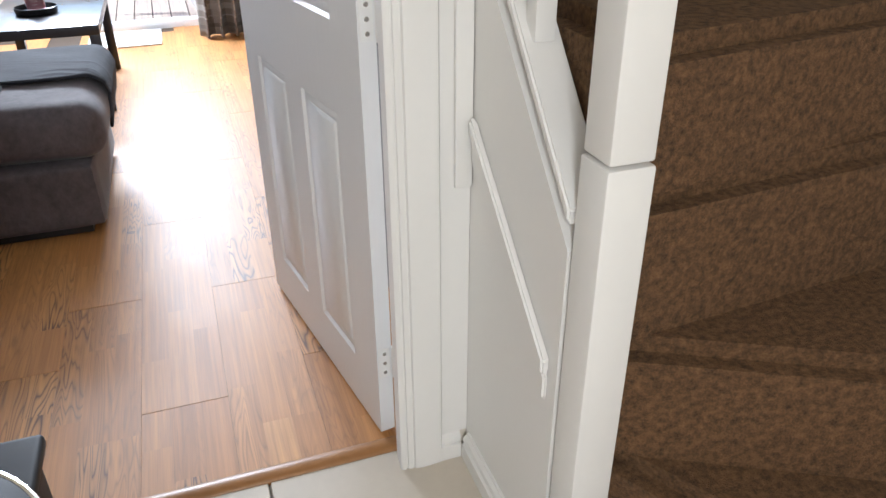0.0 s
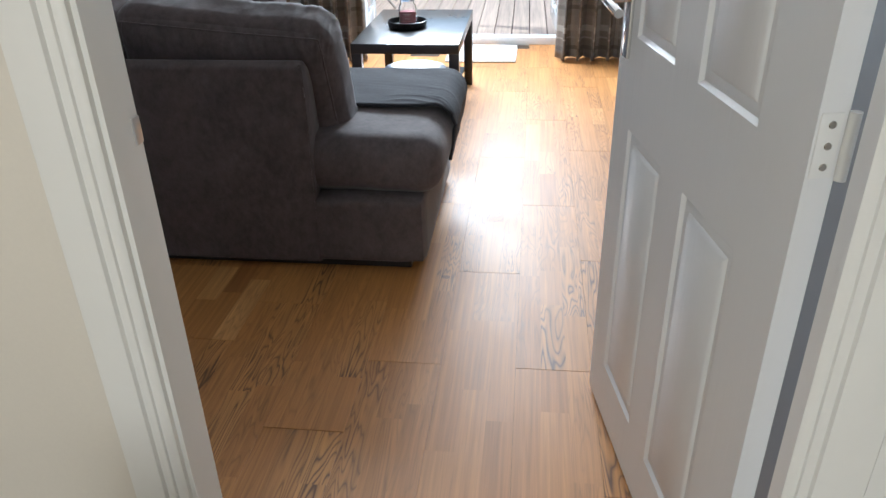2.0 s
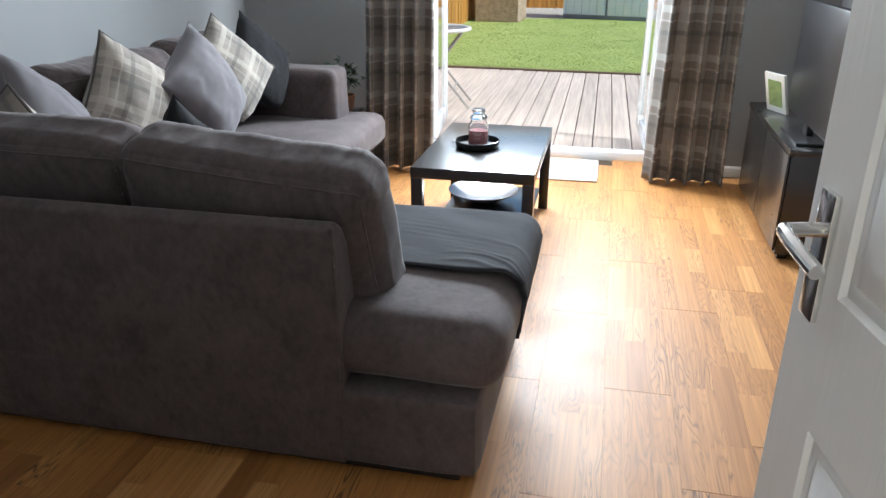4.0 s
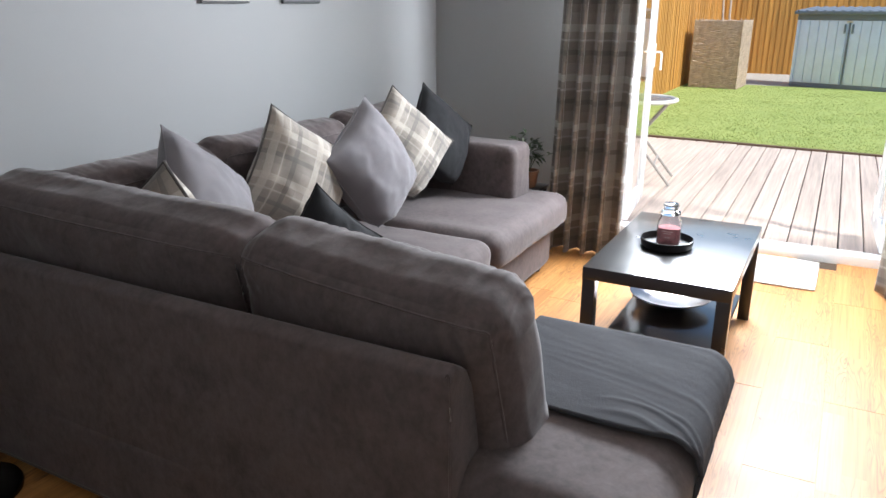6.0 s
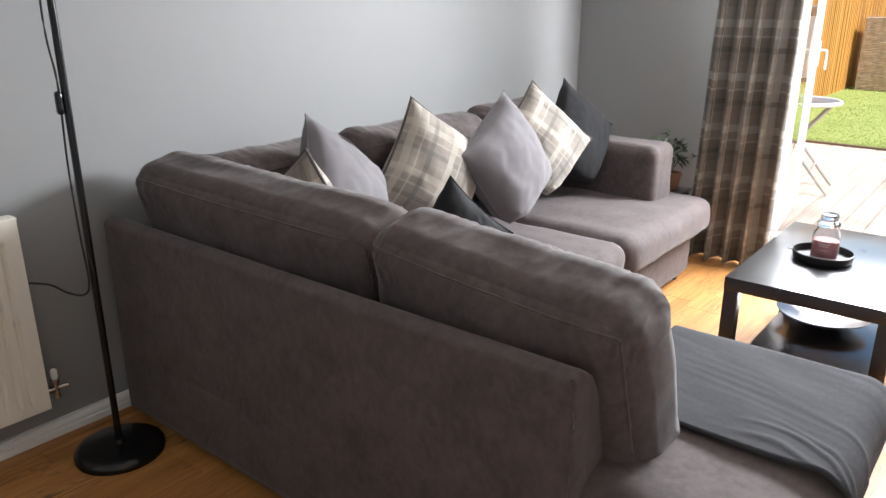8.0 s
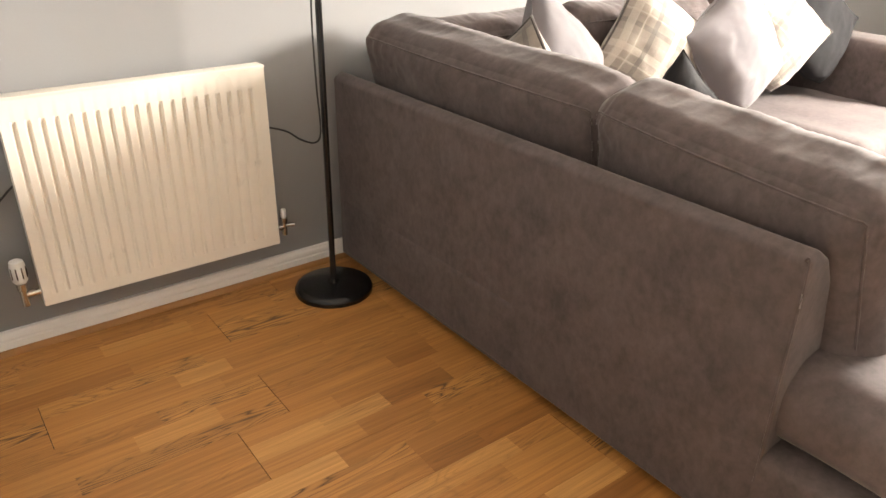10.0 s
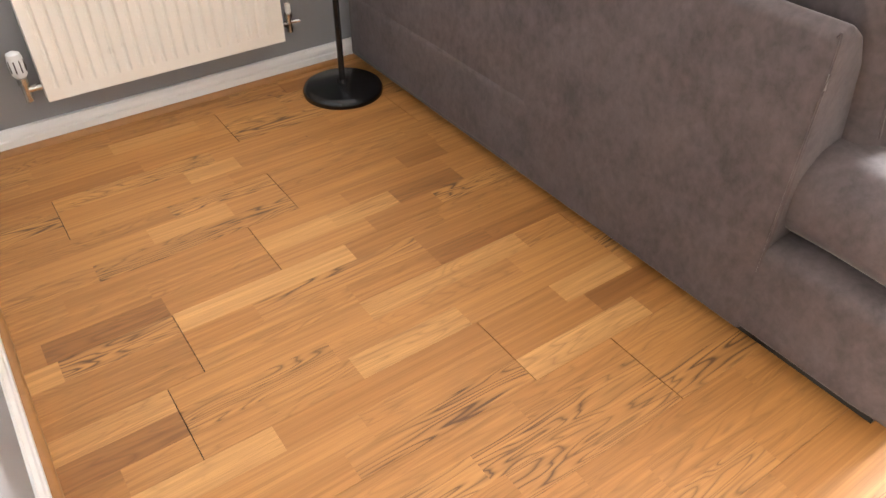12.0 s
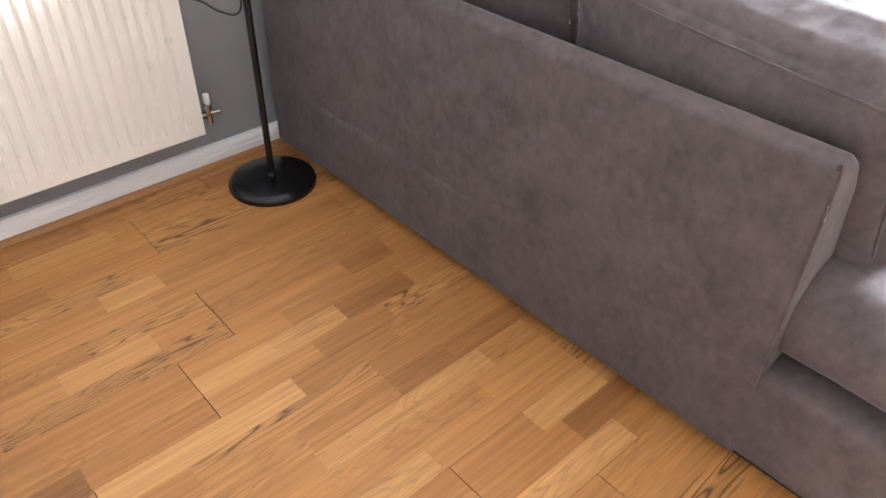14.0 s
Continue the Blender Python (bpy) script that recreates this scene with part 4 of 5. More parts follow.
def back_cushion(w_, h_, t_, x, y, z, rx, ry, rz, seed, shear=0.0):
    h, r, bl = Vector((w_ / 2, t_ / 2, h_ / 2)), 0.078, (0.010, 0.040, -0.004)
    bm = soft_box(w_, t_, h_, r, bl, seed, 0.008, 84, 5.0, 1.0)
    for v in bm.verts:
        v.co.x -= shear * (v.co.z + h.z) * max(0.0, v.co.x / h.x)
    ob = part("back_cushion", bm, "sofa", sofa, "", "all")
    ob.matrix_basis = pose(x, y, z, rx, ry, rz)
    run = [(-0.97, -1, -0.4 + 0.1 * i) for i in range(13)] + [(-0.97 + 1.94 * i / 40, -1, 0.83) for i in range(1, 40)] + [(0.97, -1, 0.8 - 0.1 * i) for i in range(13)]
    pts = []
    for c in run:
        p = soft_point(Vector(c), h, r, bl, seed, 0.008, 5.0, 1.0)
        p.x -= shear * (p.z + h.z) * max(0.0, p.x / h.x)
        pts.append(p + Vector((0, -0.0005, 0)))
    part("seam", tube(pts, 0.0034, 6), "sofa", ob)
    return ob


back_cushion(1.07, 0.475, 0.22, -1.83, 2.935, 0.674, 14, 1.8, 1.5, 11)
back_cushion(0.775, 0.455, 0.23, -0.940, 2.945, 0.645, 14, 4.5, -1, 12, 0.14)
back_cushion(0.66, 0.47, 0.20, -2.20, 3.25, 0.685, 12, 0, 90, 13)
back_cushion(0.84, 0.47, 0.20, -2.20, 3.985, 0.685, 12, 1, 90, 14)
back_cushion(0.62, 0.47, 0.20, -2.20, 4.73, 0.690, 12, 0, 90, 15)
for x, y in ((-0.47, 2.86), (-2.34, 2.78), (-1.44, 5.22), (-2.3, 5.22), (-1.50, 4.2), (-0.50, 3.42)):
    part("foot", lathe([(0.018, 0), (0.024, 0.03), (0.024, 0.06)], 14), "stand", sofa, "short black foot").location = (x, y, 0)

# throw over the end seat


def throw_point(u, v):
    xr, r = -0.224, 0.07
    length, hang = 0.74, 0.17
    s = u * length
    run = length - hang
    y = 3.06 + 0.572 * v
    wr = 0.003 * noise.noise(Vector((u * 5 + v * 3, v * 4, 1.7)))
    for k, (at, high, wide) in enumerate(((0.09, 0.004, 0.020), (0.17, 0.0055, 0.014), (0.23, 0.003, 0.012), (0.42, 0.0025, 0.022))):
        d = v - at + 1.7 * max(0.0, u - 0.46) ** 2 + 0.06 * noise.noise(Vector((u * 5, k * 2.3, 0.5)))
        wr += high * math.exp(-(d / wide) ** 2) * max(0.0, min(1.0, (u - 0.36 - 0.05 * k) * 5))
    wr += 0.0008 * (1 - abs(noise.noise(Vector((u * 3, v * 16 + u * 5, 4.1)))) * 2)
    turn = max(0.0, (v - 0.85) / 0.15) ** 2
    end = 0.05 * turn
    top_z = 0.489
    if s < run - r:
        return Vector((xr - r + s - (run - r) - 0.002, y, top_z + wr - end))
    if s < run + 0.04:
        a = (s - run + r) / (r + 0.04) * math.pi / 2
        return Vector((xr - r + (r + wr) * math.sin(a) - 0.05 * turn * math.sin(a), y, top_z - r + (r + wr) * math.cos(a) - end))
    drop = s - run - 0.04
    return Vector((xr + wr + 0.004 - 0.12 * drop - 0.05 * turn, y - 0.18 * drop * (1 - v) ** 2, top_z - r - end - drop * (1 - 0.25 * v) * (1 - 0.8 * turn)))


throw = tagged(link("throw_blanket", grid_sheet(throw_point, 120, 110), "throw", None, "all"), "charcoal grey throw laid over the end seat of the sofa", "blanket")
solidify(throw, 0.010)
for v_ in (0.0, 1.0):
    part("hem", tube([throw_point(0.006 + 0.99 * k / 70, v_) for k in range(71)], 0.0065, 8), "throw", throw)

# scatter cushions


PIN = 0.085


def scatter(name, label, mat, side, T, B, normal, thick=0.15, piped=False, seed=0):
    """A square cushion whose one diagonal runs from corner B up to corner T."""
    T, B = Vector(T), Vector(B)
    up = (T - B).normalized()
    nrm = Vector(normal)
    nrm = (nrm - up * nrm.dot(up)).normalized()
    right = up.cross(nrm)
    c = (T + B) / 2
    m = Matrix((right, up, nrm)).transposed().to_4x4()
    m.translation = c
    m = m @ Matrix.Rotation(radians(45), 4, 'Z')
    ob = thing(name, label, "cushion", "scatter cushions on the sofa", m)
    h = side / 2
    n = 34

    def settled(x, y, z):
        """The lower corner is blunted where it sinks into the seat."""
        low = max(0.0, -0.66 * h - (x + y) / 2)
        return Vector((x + 0.62 * low, y + 0.62 * low, z * (1 + 1.2 * low / h)))
    for sgn in (1, -1):
        def fn(u, v, sgn=sgn):
            a, b = 2 * u - 1, 2 * v - 1
            x = h * a * (1 - PIN * (1 - abs(b) ** 2.0) * abs(a) ** 3)
            y = h * b * (1 - PIN * (1 - abs(a) ** 2.0) * abs(b) ** 3)
            e = max(0.0, (1 - a * a)) ** 0.48 * max(0.0, (1 - b * b)) ** 0.48
            wv = 0.010 * noise.noise(Vector((a * 2.2 + seed, b * 2.2, seed * 1.7))) + 0.004 * noise.noise(Vector((a * 6 + seed, b * 6, 3)))
            return settled(x, y, sgn * (thick / 2 * e + wv * min(1, 3 * e)))
        bm = grid_sheet(fn, n, n, lambda u, v: (u * side + seed * 0.05, v * side + seed * 0.03))
        if sgn < 0:
            bmesh.ops.reverse_faces(bm, faces=bm.faces[:])
        part("cover", bm, mat, ob, "", "all")
    edge = []
    for k in range(4):
        for i in range(14):
            s = 2 * i / 14 - 1
            a, b = ((s, -1), (1, s), (-s, 1), (-1, -s))[k]
            edge.append(settled(h * a * (1 - PIN * (1 - abs(b) ** 2.0) * abs(a) ** 3), h * b * (1 - PIN * (1 - abs(a) ** 2.0) * abs(b) ** 3), 0.0))
    part("piping", tube(edge, 0.0055 if piped else 0.003, 6, True), "piping" if piped else mat, ob)
    return ob


scatter("scatter_cushion", "plaid grey and cream wool cushion leaning in the sofa corner", "plaid", 0.40, (-1.868, 3.115, 0.945), (-1.985, 3.20, 0.42), (0.15, -0.96, 0.2), 0.17, True, 1)
scatter("scatter_cushion", "plain grey cotton cushion standing on its corner", "grey_cushion", 0.45, (-2.02, 3.25, 1.04), (-1.80, 3.38, 0.45), (0.8, 0.3, 0.4), 0.23, False, 2)
scatter("scatter_cushion", "large plaid grey and cream wool cushion with dark piping", "plaid", 0.445, (-1.985, 3.754, 1.05), (-1.86, 3.86, 0.44), (0.95, -0.25, 0.14), 0.22, True, 3)
scatter("scatter_cushion", "plump plain grey cotton cushion leaning forward on its corner", "grey_cushion", 0.45, (-1.886, 4.235, 1.05), (-1.70, 4.046, 0.445), (0.95, -0.05, 0.316), 0.24, False, 4)
scatter("scatter_cushion", "plaid grey and cream wool cushion beside the black one", "plaid", 0.43, (-1.984, 4.619, 1.05), (-1.835, 4.567, 0.45), (0.84, -0.38, 0.26), 0.20, True, 5)
scatter("scatter_cushion", "black cotton cushion standing against the sofa arm", "black_cushion", 0.43, (-1.966, 4.883, 1.04), (-1.80, 4.936, 0.45), (0.96, -0.15, 0.27), 0.18, False, 6)
scatter("scatter_cushion", "small black cushion standing on the seat", "black_cushion", 0.32, (-1.345, 3.19, 0.930), (-1.345, 3.22, 0.475), (0.96, -0.28, 0.0), 0.10, False, 7)

# ---- coffee table and what stands on it ----
ct = thing("coffee_table", "low black-brown rectangular coffee table with a lower shelf", "coffee table", at=pose(-0.585, 4.64, 0, 0, 0, 0))
TW, TD = 0.275, 0.458
part("tabletop", box(-TW, TW, -TD, TD, 0.40, 0.45, 0.002), "table", ct)
for x in (-TW + 0.026, TW - 0.026):
    for y in (-TD + 0.026, TD - 0.026):
        part("leg", box(x - 0.025, x + 0.025, y - 0.025, y + 0.025, 0, 0.40, 0.002), "table", ct)
part("shelf", box(-TW + 0.052, TW - 0.052, -TD + 0.004, TD - 0.004, 0.085, 0.105, 0.002), "table", ct)

tray = thing("candle_tray", "round black lacquered tray on the coffee table", "tray", at=pose(-0.632, 4.60, 0.4505))
part("dish", lathe([(0.098, 0), (0.104, 0.006), (0.108, 0.034), (0.104, 0.036), (0.098, 0.010), (0.001, 0.008)], 48), "tray", tray)
jar = thing("candle_jar", "pink scented candle in a lidded glass jar with a label", "candle", at=pose(-0.628, 4.60, 0.4596))
part("glass_body", lathe([(0.044, 0), (0.049, 0.006), (0.0495, 0.085), (0.046, 0.104), (0.037, 0.116), (0.037, 0.128), (0.0335, 0.128), (0.0335, 0.116), (0.0425, 0.102), (0.046, 0.084), (0.046, 0.008), (0.001, 0.006)], 40), "glass", jar)
part("wax", lathe([(0.045, 0.0085), (0.0452, 0.068), (0.044, 0.072), (0.001, 0.071)], 36), "wax", jar, "pink candle wax")
lid = part("lid", lathe([(0.040, 0.129), (0.042, 0.134), (0.040, 0.142), (0.030, 0.148), (0.028, 0.156), (0.033, 0.166), (0.028, 0.176), (0.001, 0.180)], 36), "glass", jar, "domed glass lid")
w = bmesh.new()
rows = [[w.verts.new((0.0502 * math.cos(a), 0.0502 * math.sin(a), z)) for a in (radians(-128 + 84 * i / 12) for i in range(13))] for z in (0.030, 0.076)]
for i in range(12):
    w.faces.new((rows[0][i], rows[0][i + 1], rows[1][i + 1], rows[1][i]))
lab = part("label", w, "label", jar, "dusky pink paper label")
for z, a0, a1, h in ((0.064, -112, -60, 0.003), (0.056, -104, -68, 0.0025), (0.040, -100, -72, 0.002)):
    w = bmesh.new()
    rows = [[w.verts.new((0.0506 * math.cos(a), 0.0506 * math.sin(a), zz)) for a in (radians(a0 + (a1 - a0) * i / 8) for i in range(9))] for zz in (z, z + h)]
    for i in range(8):
        w.faces.new((rows[0][i], rows[0][i + 1], rows[1][i + 1], rows[1][i]))
    part("print_line", w, "label_print", lab)
bowl = thing("silver_bowl", "wide shallow silver dish on the table's lower shelf", "bowl", at=pose(-0.635, 4.83, 0.1055))
part("dish", lathe([(0.06, 0), (0.065, 0.004), (0.118, 0.022), (0.180, 0.056), (0.185, 0.057), (0.180, 0.051), (0.116, 0.018), (0.06, 0.008), (0.001, 0.007)], 56), "bowl", bowl)

# ---- floor lamp, radiator, cords ----
fl = thing("floor_lamp", "slim black floor lamp with round base beside the radiator", "floor lamp", at=pose(-2.215, 2.55, 0))
part("base", lathe([(0.138, 0), (0.140, 0.012), (0.134, 0.024), (0.12, 0.031), (0.02, 0.036), (0.016, 0.05), (0.001, 0.05)], 56), "metal_black", fl)
part("pole", tube([(0, 0, 0.04), (0.008, 0.004, 1.78)], 0.0105, 14), "metal_black", fl)
part("shade", lathe([(0.15, 1.62), (0.12, 1.80), (0.118, 1.80), (0.148, 1.62)], 40, False), "metal_black", fl)
crd = part("cord", tube(smooth_run([(0.006, -0.012, 1.70), (-0.012, -0.018, 1.35), (0.004, -0.014, 1.18), (-0.018, -0.012, 0.95), (-0.014, -0.012, 0.74), (0.0, -0.014, 0.60), (-0.03, -0.02, 0.55), (-0.10, -0.04, 0.545), (-0.17, -0.07, 0.565), (-0.21, -0.20, 0.60)], 8), 0.0032, 6), "cable", fl, "black flex")
part("switch", moved(soft_box(0.022, 0.018, 0.065, 0.008, cuts=5, wrinkle=0), Matrix.Translation((0.004, -0.018, 1.13))), "metal_black", crd, "black inline switch")

rad = thing("radiator", "white ribbed panel radiator on the grey wall", "radiator")
RY0, RY1, RZ0, RZ1, RX = 1.655, 2.42, 0.165, 0.79, -2.358
w = bmesh.new()
npl = 20
prof = []
pitch = (RY1 - RY0 - 0.05) / npl
prof.append((RY0, 0.0))
for k in range(npl):
    y = RY0 + 0.025 + k * pitch
    prof += [(y, 0.0), (y + pitch * 0.16, -0.011), (y + pitch * 0.30, -0.011), (y + pitch * 0.46, 0.0), (y + pitch * 0.97, 0.0)]
prof.append((RY1, 0.0))
zs = (RZ0, RZ0 + 0.035, RZ0 + 0.05, RZ1 - 0.075, RZ1 - 0.06, RZ1)
rows = [[w.verts.new((RX + (d if 1 < j < 4 else 0.0), y, z)) for y, d in prof] for j, z in enumerate(zs)]
for a, b in zip(rows, rows[1:]):
    for i in range(len(prof) - 1):
        w.faces.new((a[i], a[i + 1], b[i + 1], b[i]))
back = [[w.verts.new((RX - 0.055, y, z)) for y in (RY0, RY1)] for z in (RZ0, RZ1)]
w.faces.new((back[0][0], back[0][1], back[1][1], back[1][0]))
w.faces.new([*rows[-1][::-1], back[1][0], back[1][1]])
w.faces.new([*rows[0], back[0][1], back[0][0]])
w.faces.new([*[r[0] for r in rows], back[1][0], back[0][0]])
w.faces.new([*[r[-1] for r in rows][::-1], back[0][1], back[1][1]])
bmesh.ops.recalc_face_normals(w, faces=w.faces[:])
pan = part("panel", w, "radiator", rad)
part("top_grille", box(RX - 0.056, RX + 0.002, RY0 - 0.002, RY1 + 0.002, RZ1, RZ1 + 0.008, 0.002), "radiator", rad)
for y in (RY0 + 0.13, RY1 - 0.13):
    part("bracket", box(XL + 0.0005, RX - 0.056, y - 0.02, y + 0.02, RZ0 + 0.05, RZ1 - 0.1, 0.002), "radiator", rad)
# thermostatic valve at one end, lockshield at the other
vx = RX - 0.03
vl = part("thermostatic_valve", lathe([(0.011, -0.03), (0.011, 0.022), (0.015, 0.024), (0.015, 0.045), (0.011, 0.047)], 18), "brass", rad, "metal radiator valve body")
vl.location = (vx, RY0 - 0.045, 0.20)
part("tail", tube([(vx, RY0 - 0.045, 0.205), (vx, RY0 + 0.005, 0.205)], 0.010, 12), "brass", rad)
hd = part("valve_head", lathe([(0.016, 0.048), (0.021, 0.056), (0.0225, 0.10), (0.019, 0.118), (0.008, 0.124), (0.001, 0.124)], 20), "plastic_white", rad, "white thermostatic valve head")
hd.location = (vx, RY0 - 0.045, 0.20)
for k in range(7):
    a = radians(-60 + 40 * k)
    part("grip_slot", moved(box(-0.0012, 0.0012, -0.0015, 0.0015, 0.066, 0.102), Matrix.Rotation(a, 4, 'Z') @ Matrix.Translation((0.0222, 0, 0))), "gap", hd)
part("pipe", tube([(vx, RY0 - 0.045, 0.185), (XL + 0.002, RY0 - 0.045, 0.18)], 0.0075, 10), "brass", rad)
ls = part("lockshield_valve", lathe([(0.010, -0.03), (0.010, 0.02), (0.014, 0.022), (0.014, 0.035), (0.008, 0.037)], 18), "brass", rad, "metal lockshield valve")
ls.location = (vx, RY1 + 0.035, 0.21)
part("cap", lathe([(0.008, 0.037), (0.010, 0.041), (0.010, 0.066), (0.007, 0.070), (0.001, 0.070)], 16), "plastic_white", rad).location = (vx, RY1 + 0.035, 0.21)
part("drain_spur", tube([(vx, RY1 + 0.035, 0.215), (vx + 0.02, RY1 + 0.068, 0.22)], 0.007, 10), "brass", rad)
part("tail", tube([(vx, RY1 - 0.005, 0.21), (vx, RY1 + 0.035, 0.21)], 0.009, 12), "brass", rad)
part("pipe", tube([(vx, RY1 + 0.035, 0.195), (XL + 0.002, RY1 + 0.035, 0.19)], 0.0075, 10), "brass", rad)
cord = tagged(link("power_cable", tube(smooth_run([(XL + 0.005, 1.345, 0.24), (XL + 0.006, 1.42, 0.305), (XL + 0.006, 1.50, 0.375), (XL + 0.006, 1.60, 0.47), (XL + 0.008, 1.70, 0.545), (XL + 0.02, 1.9, 0.60), (XL + 0.02, 2.2, 0.62), (XL + 0.03, 2.36, 0.60)], 8), 0.0032, 6), "cable", None, True), "thin black power cable hanging behind the radiator", "cable")

# ---- curtains ----


def curtain(name, label, x0, x1, yc, folds, flare, seed, phase=0.0, lean=0.0, edge=0):
    """Deep vertical folds, gathered above and spreading a little at the hem."""
    cloth = 2.1 * (x1 - x0)

    def fn(u, v):
        z = 0.012 + 2.2 * v
        k = 1 - v
        spread = 1 + flare * k ** 1.5
        xm = (x0 + x1) / 2
        wob = 0.10 * noise.noise(Vector((u * 3.1 + seed, 0, v * 1.3)))
        ph = (u * folds + phase + 0.35 * wob) * 2 * math.pi
        amp = (0.048 + 0.022 * k) * (0.7 + 0.6 * noise.noise(Vector((u * 4 + seed, 2.0, v * 0.8))) ** 2 + 0.3 * abs(math.sin(u * 7 + seed)))
        x = xm + (u - 0.5) * (x1 - x0) * spread + 0.020 * math.sin(2 * ph) + lean * k
        y = yc + amp * math.sin(ph) + 0.016 * math.sin(ph * 2.0 + 1.1) * k + 0.008 * noise.noise(Vector((u * 9, v * 7, seed)))
        y += 0.035 * k ** 8 * noise.noise(Vector((u * 11, 5.5, seed)))
        return Vector((x, y, z))
    ob = thing(name, label, "curtain", "curtains at the garden doors")
    sh = part("cloth", grid_sheet(fn, 150, 46, lambda u, v: (u * cloth, v * 2.2)), "curtain", ob, "", "all")
    solidify(sh, 0.004)

    def ln(u, v):
        p = fn(u, v)
        return p + Vector((0, 0.012, 0.01))
    ls_ = part("lining", grid_sheet(ln, 150, 30), "lining", ob, "white curtain lining", "all")
    return ob


curtain("curtain", "full-length brown and cream plaid curtain drawn aside, behind the sofa arm", -1.50, -1.06, 5.66, 4.7, 0.06, 3.0, 0.15, -0.05)
curtain("curtain", "full-length brown and cream plaid curtain drawn aside, near the media unit", 0.27, 0.66, 5.72, 4.4, 0.14, 8.0, 0.4, -0.01)
pole = thing("curtain_pole", "dark metal curtain pole above the garden doors", "curtain pole")
part("rod", tube([(-1.75, 5.69, 2.235), (0.9, 5.69, 2.235)], 0.013, 12), "metal_black", pole)
for x in (-1.6, 0.78):
    part("bracket", tube([(x, 5.69, 2.235), (x, YB, 2.235)], 0.008, 8), "metal_black", pole)

# ---- smaller things ----
mat_ = thing("door_mat", "small pale cream mat at the garden doorway", "mat", at=pose(-0.30, 5.85, 0.001))
part("mat_top", box(-0.245, 0.245, -0.245, 0.245, 0, 0.010, 0.004), "mat", mat_)
part("binding", tube([(0.243 * (1 if (abs(math.cos(a)) ** 9 + abs(math.sin(a)) ** 9) == 0 else (abs(math.cos(a)) ** 9 + abs(math.sin(a)) ** 9) ** (-1 / 9)) * math.cos(a), 0.243 * (abs(math.cos(a)) ** 9 + abs(math.sin(a)) ** 9) ** (-1 / 9) * math.sin(a), 0.007) for a in (2 * math.pi * i / 80 for i in range(80))], 0.005, 6, True), "photo", mat_)

for y0, y1, key, lab in ((3.90, 4.18, "canvas_pale", "pale stretched canvas hung above the sofa"), (4.41, 4.69, "canvas_grey", "dark grey stretched canvas hung above the sofa")):
    pc = thing("wall_canvas", lab, "picture", "canvases above the sofa")
    part("stretcher", box(XL + 0.001, XL + 0.018, y0, y1, 1.418, 1.82, 0.003), "canvas", pc)
    part("print", box(XL + 0.0182, XL + 0.0205, y0 + 0.002, y1 - 0.002, 1.428, 1.818, 0.001), key, pc)

ps = thing("plant_stand", "small black plant stand behind the sofa arm", "stand", at=pose(-1.68, 5.62, 0))
part("top", box(-0.11, 0.11, -0.11, 0.11, 0.36, 0.38, 0.004), "stand", ps)
for x in (-0.09, 0.09):
    for y in (-0.09, 0.09):
        part("leg", box(x - 0.01, x + 0.01, y - 0.01, y + 0.01, 0, 0.36, 0.002), "stand", ps)
pl = thing("house_plant", "small leafy green plant in a brown pot", "plant", at=pose(-1.66, 5.60, 0.381))
part("pot", lathe([(0.045, 0), (0.048, 0.004), (0.060, 0.085), (0.065, 0.087), (0.065, 0.10), (0.058, 0.10), (0.055, 0.08), (0.001, 0.078)], 28), "pot", pl)
rng = random.Random(12)
leafs = bmesh.new()
for k in range(90):
    a, el, d = rng.uniform(0, 2 * math.pi), rng.uniform(-0.25, 1.4), rng.uniform(0.03, 0.13)
    c = Vector((d * math.cos(a) * math.cos(el) * 0.85, d * math.sin(a) * math.cos(el) * 0.6, 0.17 + d * math.sin(el) * 1.2))
    q = Euler((rng.uniform(-0.9, 0.9), rng.uniform(-0.9, 0.9), a)).to_matrix()
    L, Wd = rng.uniform(0.035, 0.06), rng.uniform(0.016, 0.026)
    vs = [leafs.verts.new(c + q @ Vector(p)) for p in ((0, 0, 0), (L * 0.4, Wd / 2, 0.006), (L, 0, -0.004), (L * 0.4, -Wd / 2, 0.006))]
    leafs.faces.new(vs)
part("foliage", leafs, "leaf", pl)
for k in range(9):
    a = 2 * math.pi * k / 9
    part("stem", tube(smooth_run([(0, 0, 0.078), (0.02 * math.cos(a), 0.02 * math.sin(a), 0.13), (0.06 * math.cos(a), 0.05 * math.sin(a), 0.20)], 4), 0.0022, 5), "leaf", pl)

mu = thing("media_unit", "low black media cabinet beside the garden doors", "cabinet")
part("body", box(0.78, 1.195, 4.55, 5.62, 0.03, 0.50, 0.004), "table", mu)
part("top", box(0.765, 1.20, 4.53, 5.64, 0.502, 0.53, 0.004), "table", mu)
for y in (4.6, 5.57):
    for x in (0.82, 1.16):
        part("foot", box(x - 0.02, x + 0.02, y - 0.02, y + 0.02, 0, 0.03), "table", mu)
for k in range(2):
    part("door", box(0.768, 0.779, 4.56 + 0.53 * k, 5.08 + 0.53 * k, 0.045, 0.495, 0.002), "table", mu)
tv = thing("television", "flat black television standing on the media cabinet", "television")
part("screen", box(0.86, 0.90, 4.30, 5.16, 0.60, 1.12, 0.006), "tray", tv)
part("foot", box(0.80, 1.0, 4.60, 4.95, 0.5305, 0.545, 0.003), "tray", tv)
part("neck", box(0.87, 0.90, 4.75, 4.82, 0.545, 0.62, 0.003), "tray", tv)
pf = thing("photo_frame", "white photo frame propped on the media cabinet", "photo frame", at=pose(0.86, 5.35, 0.534, 14, 0, -66))
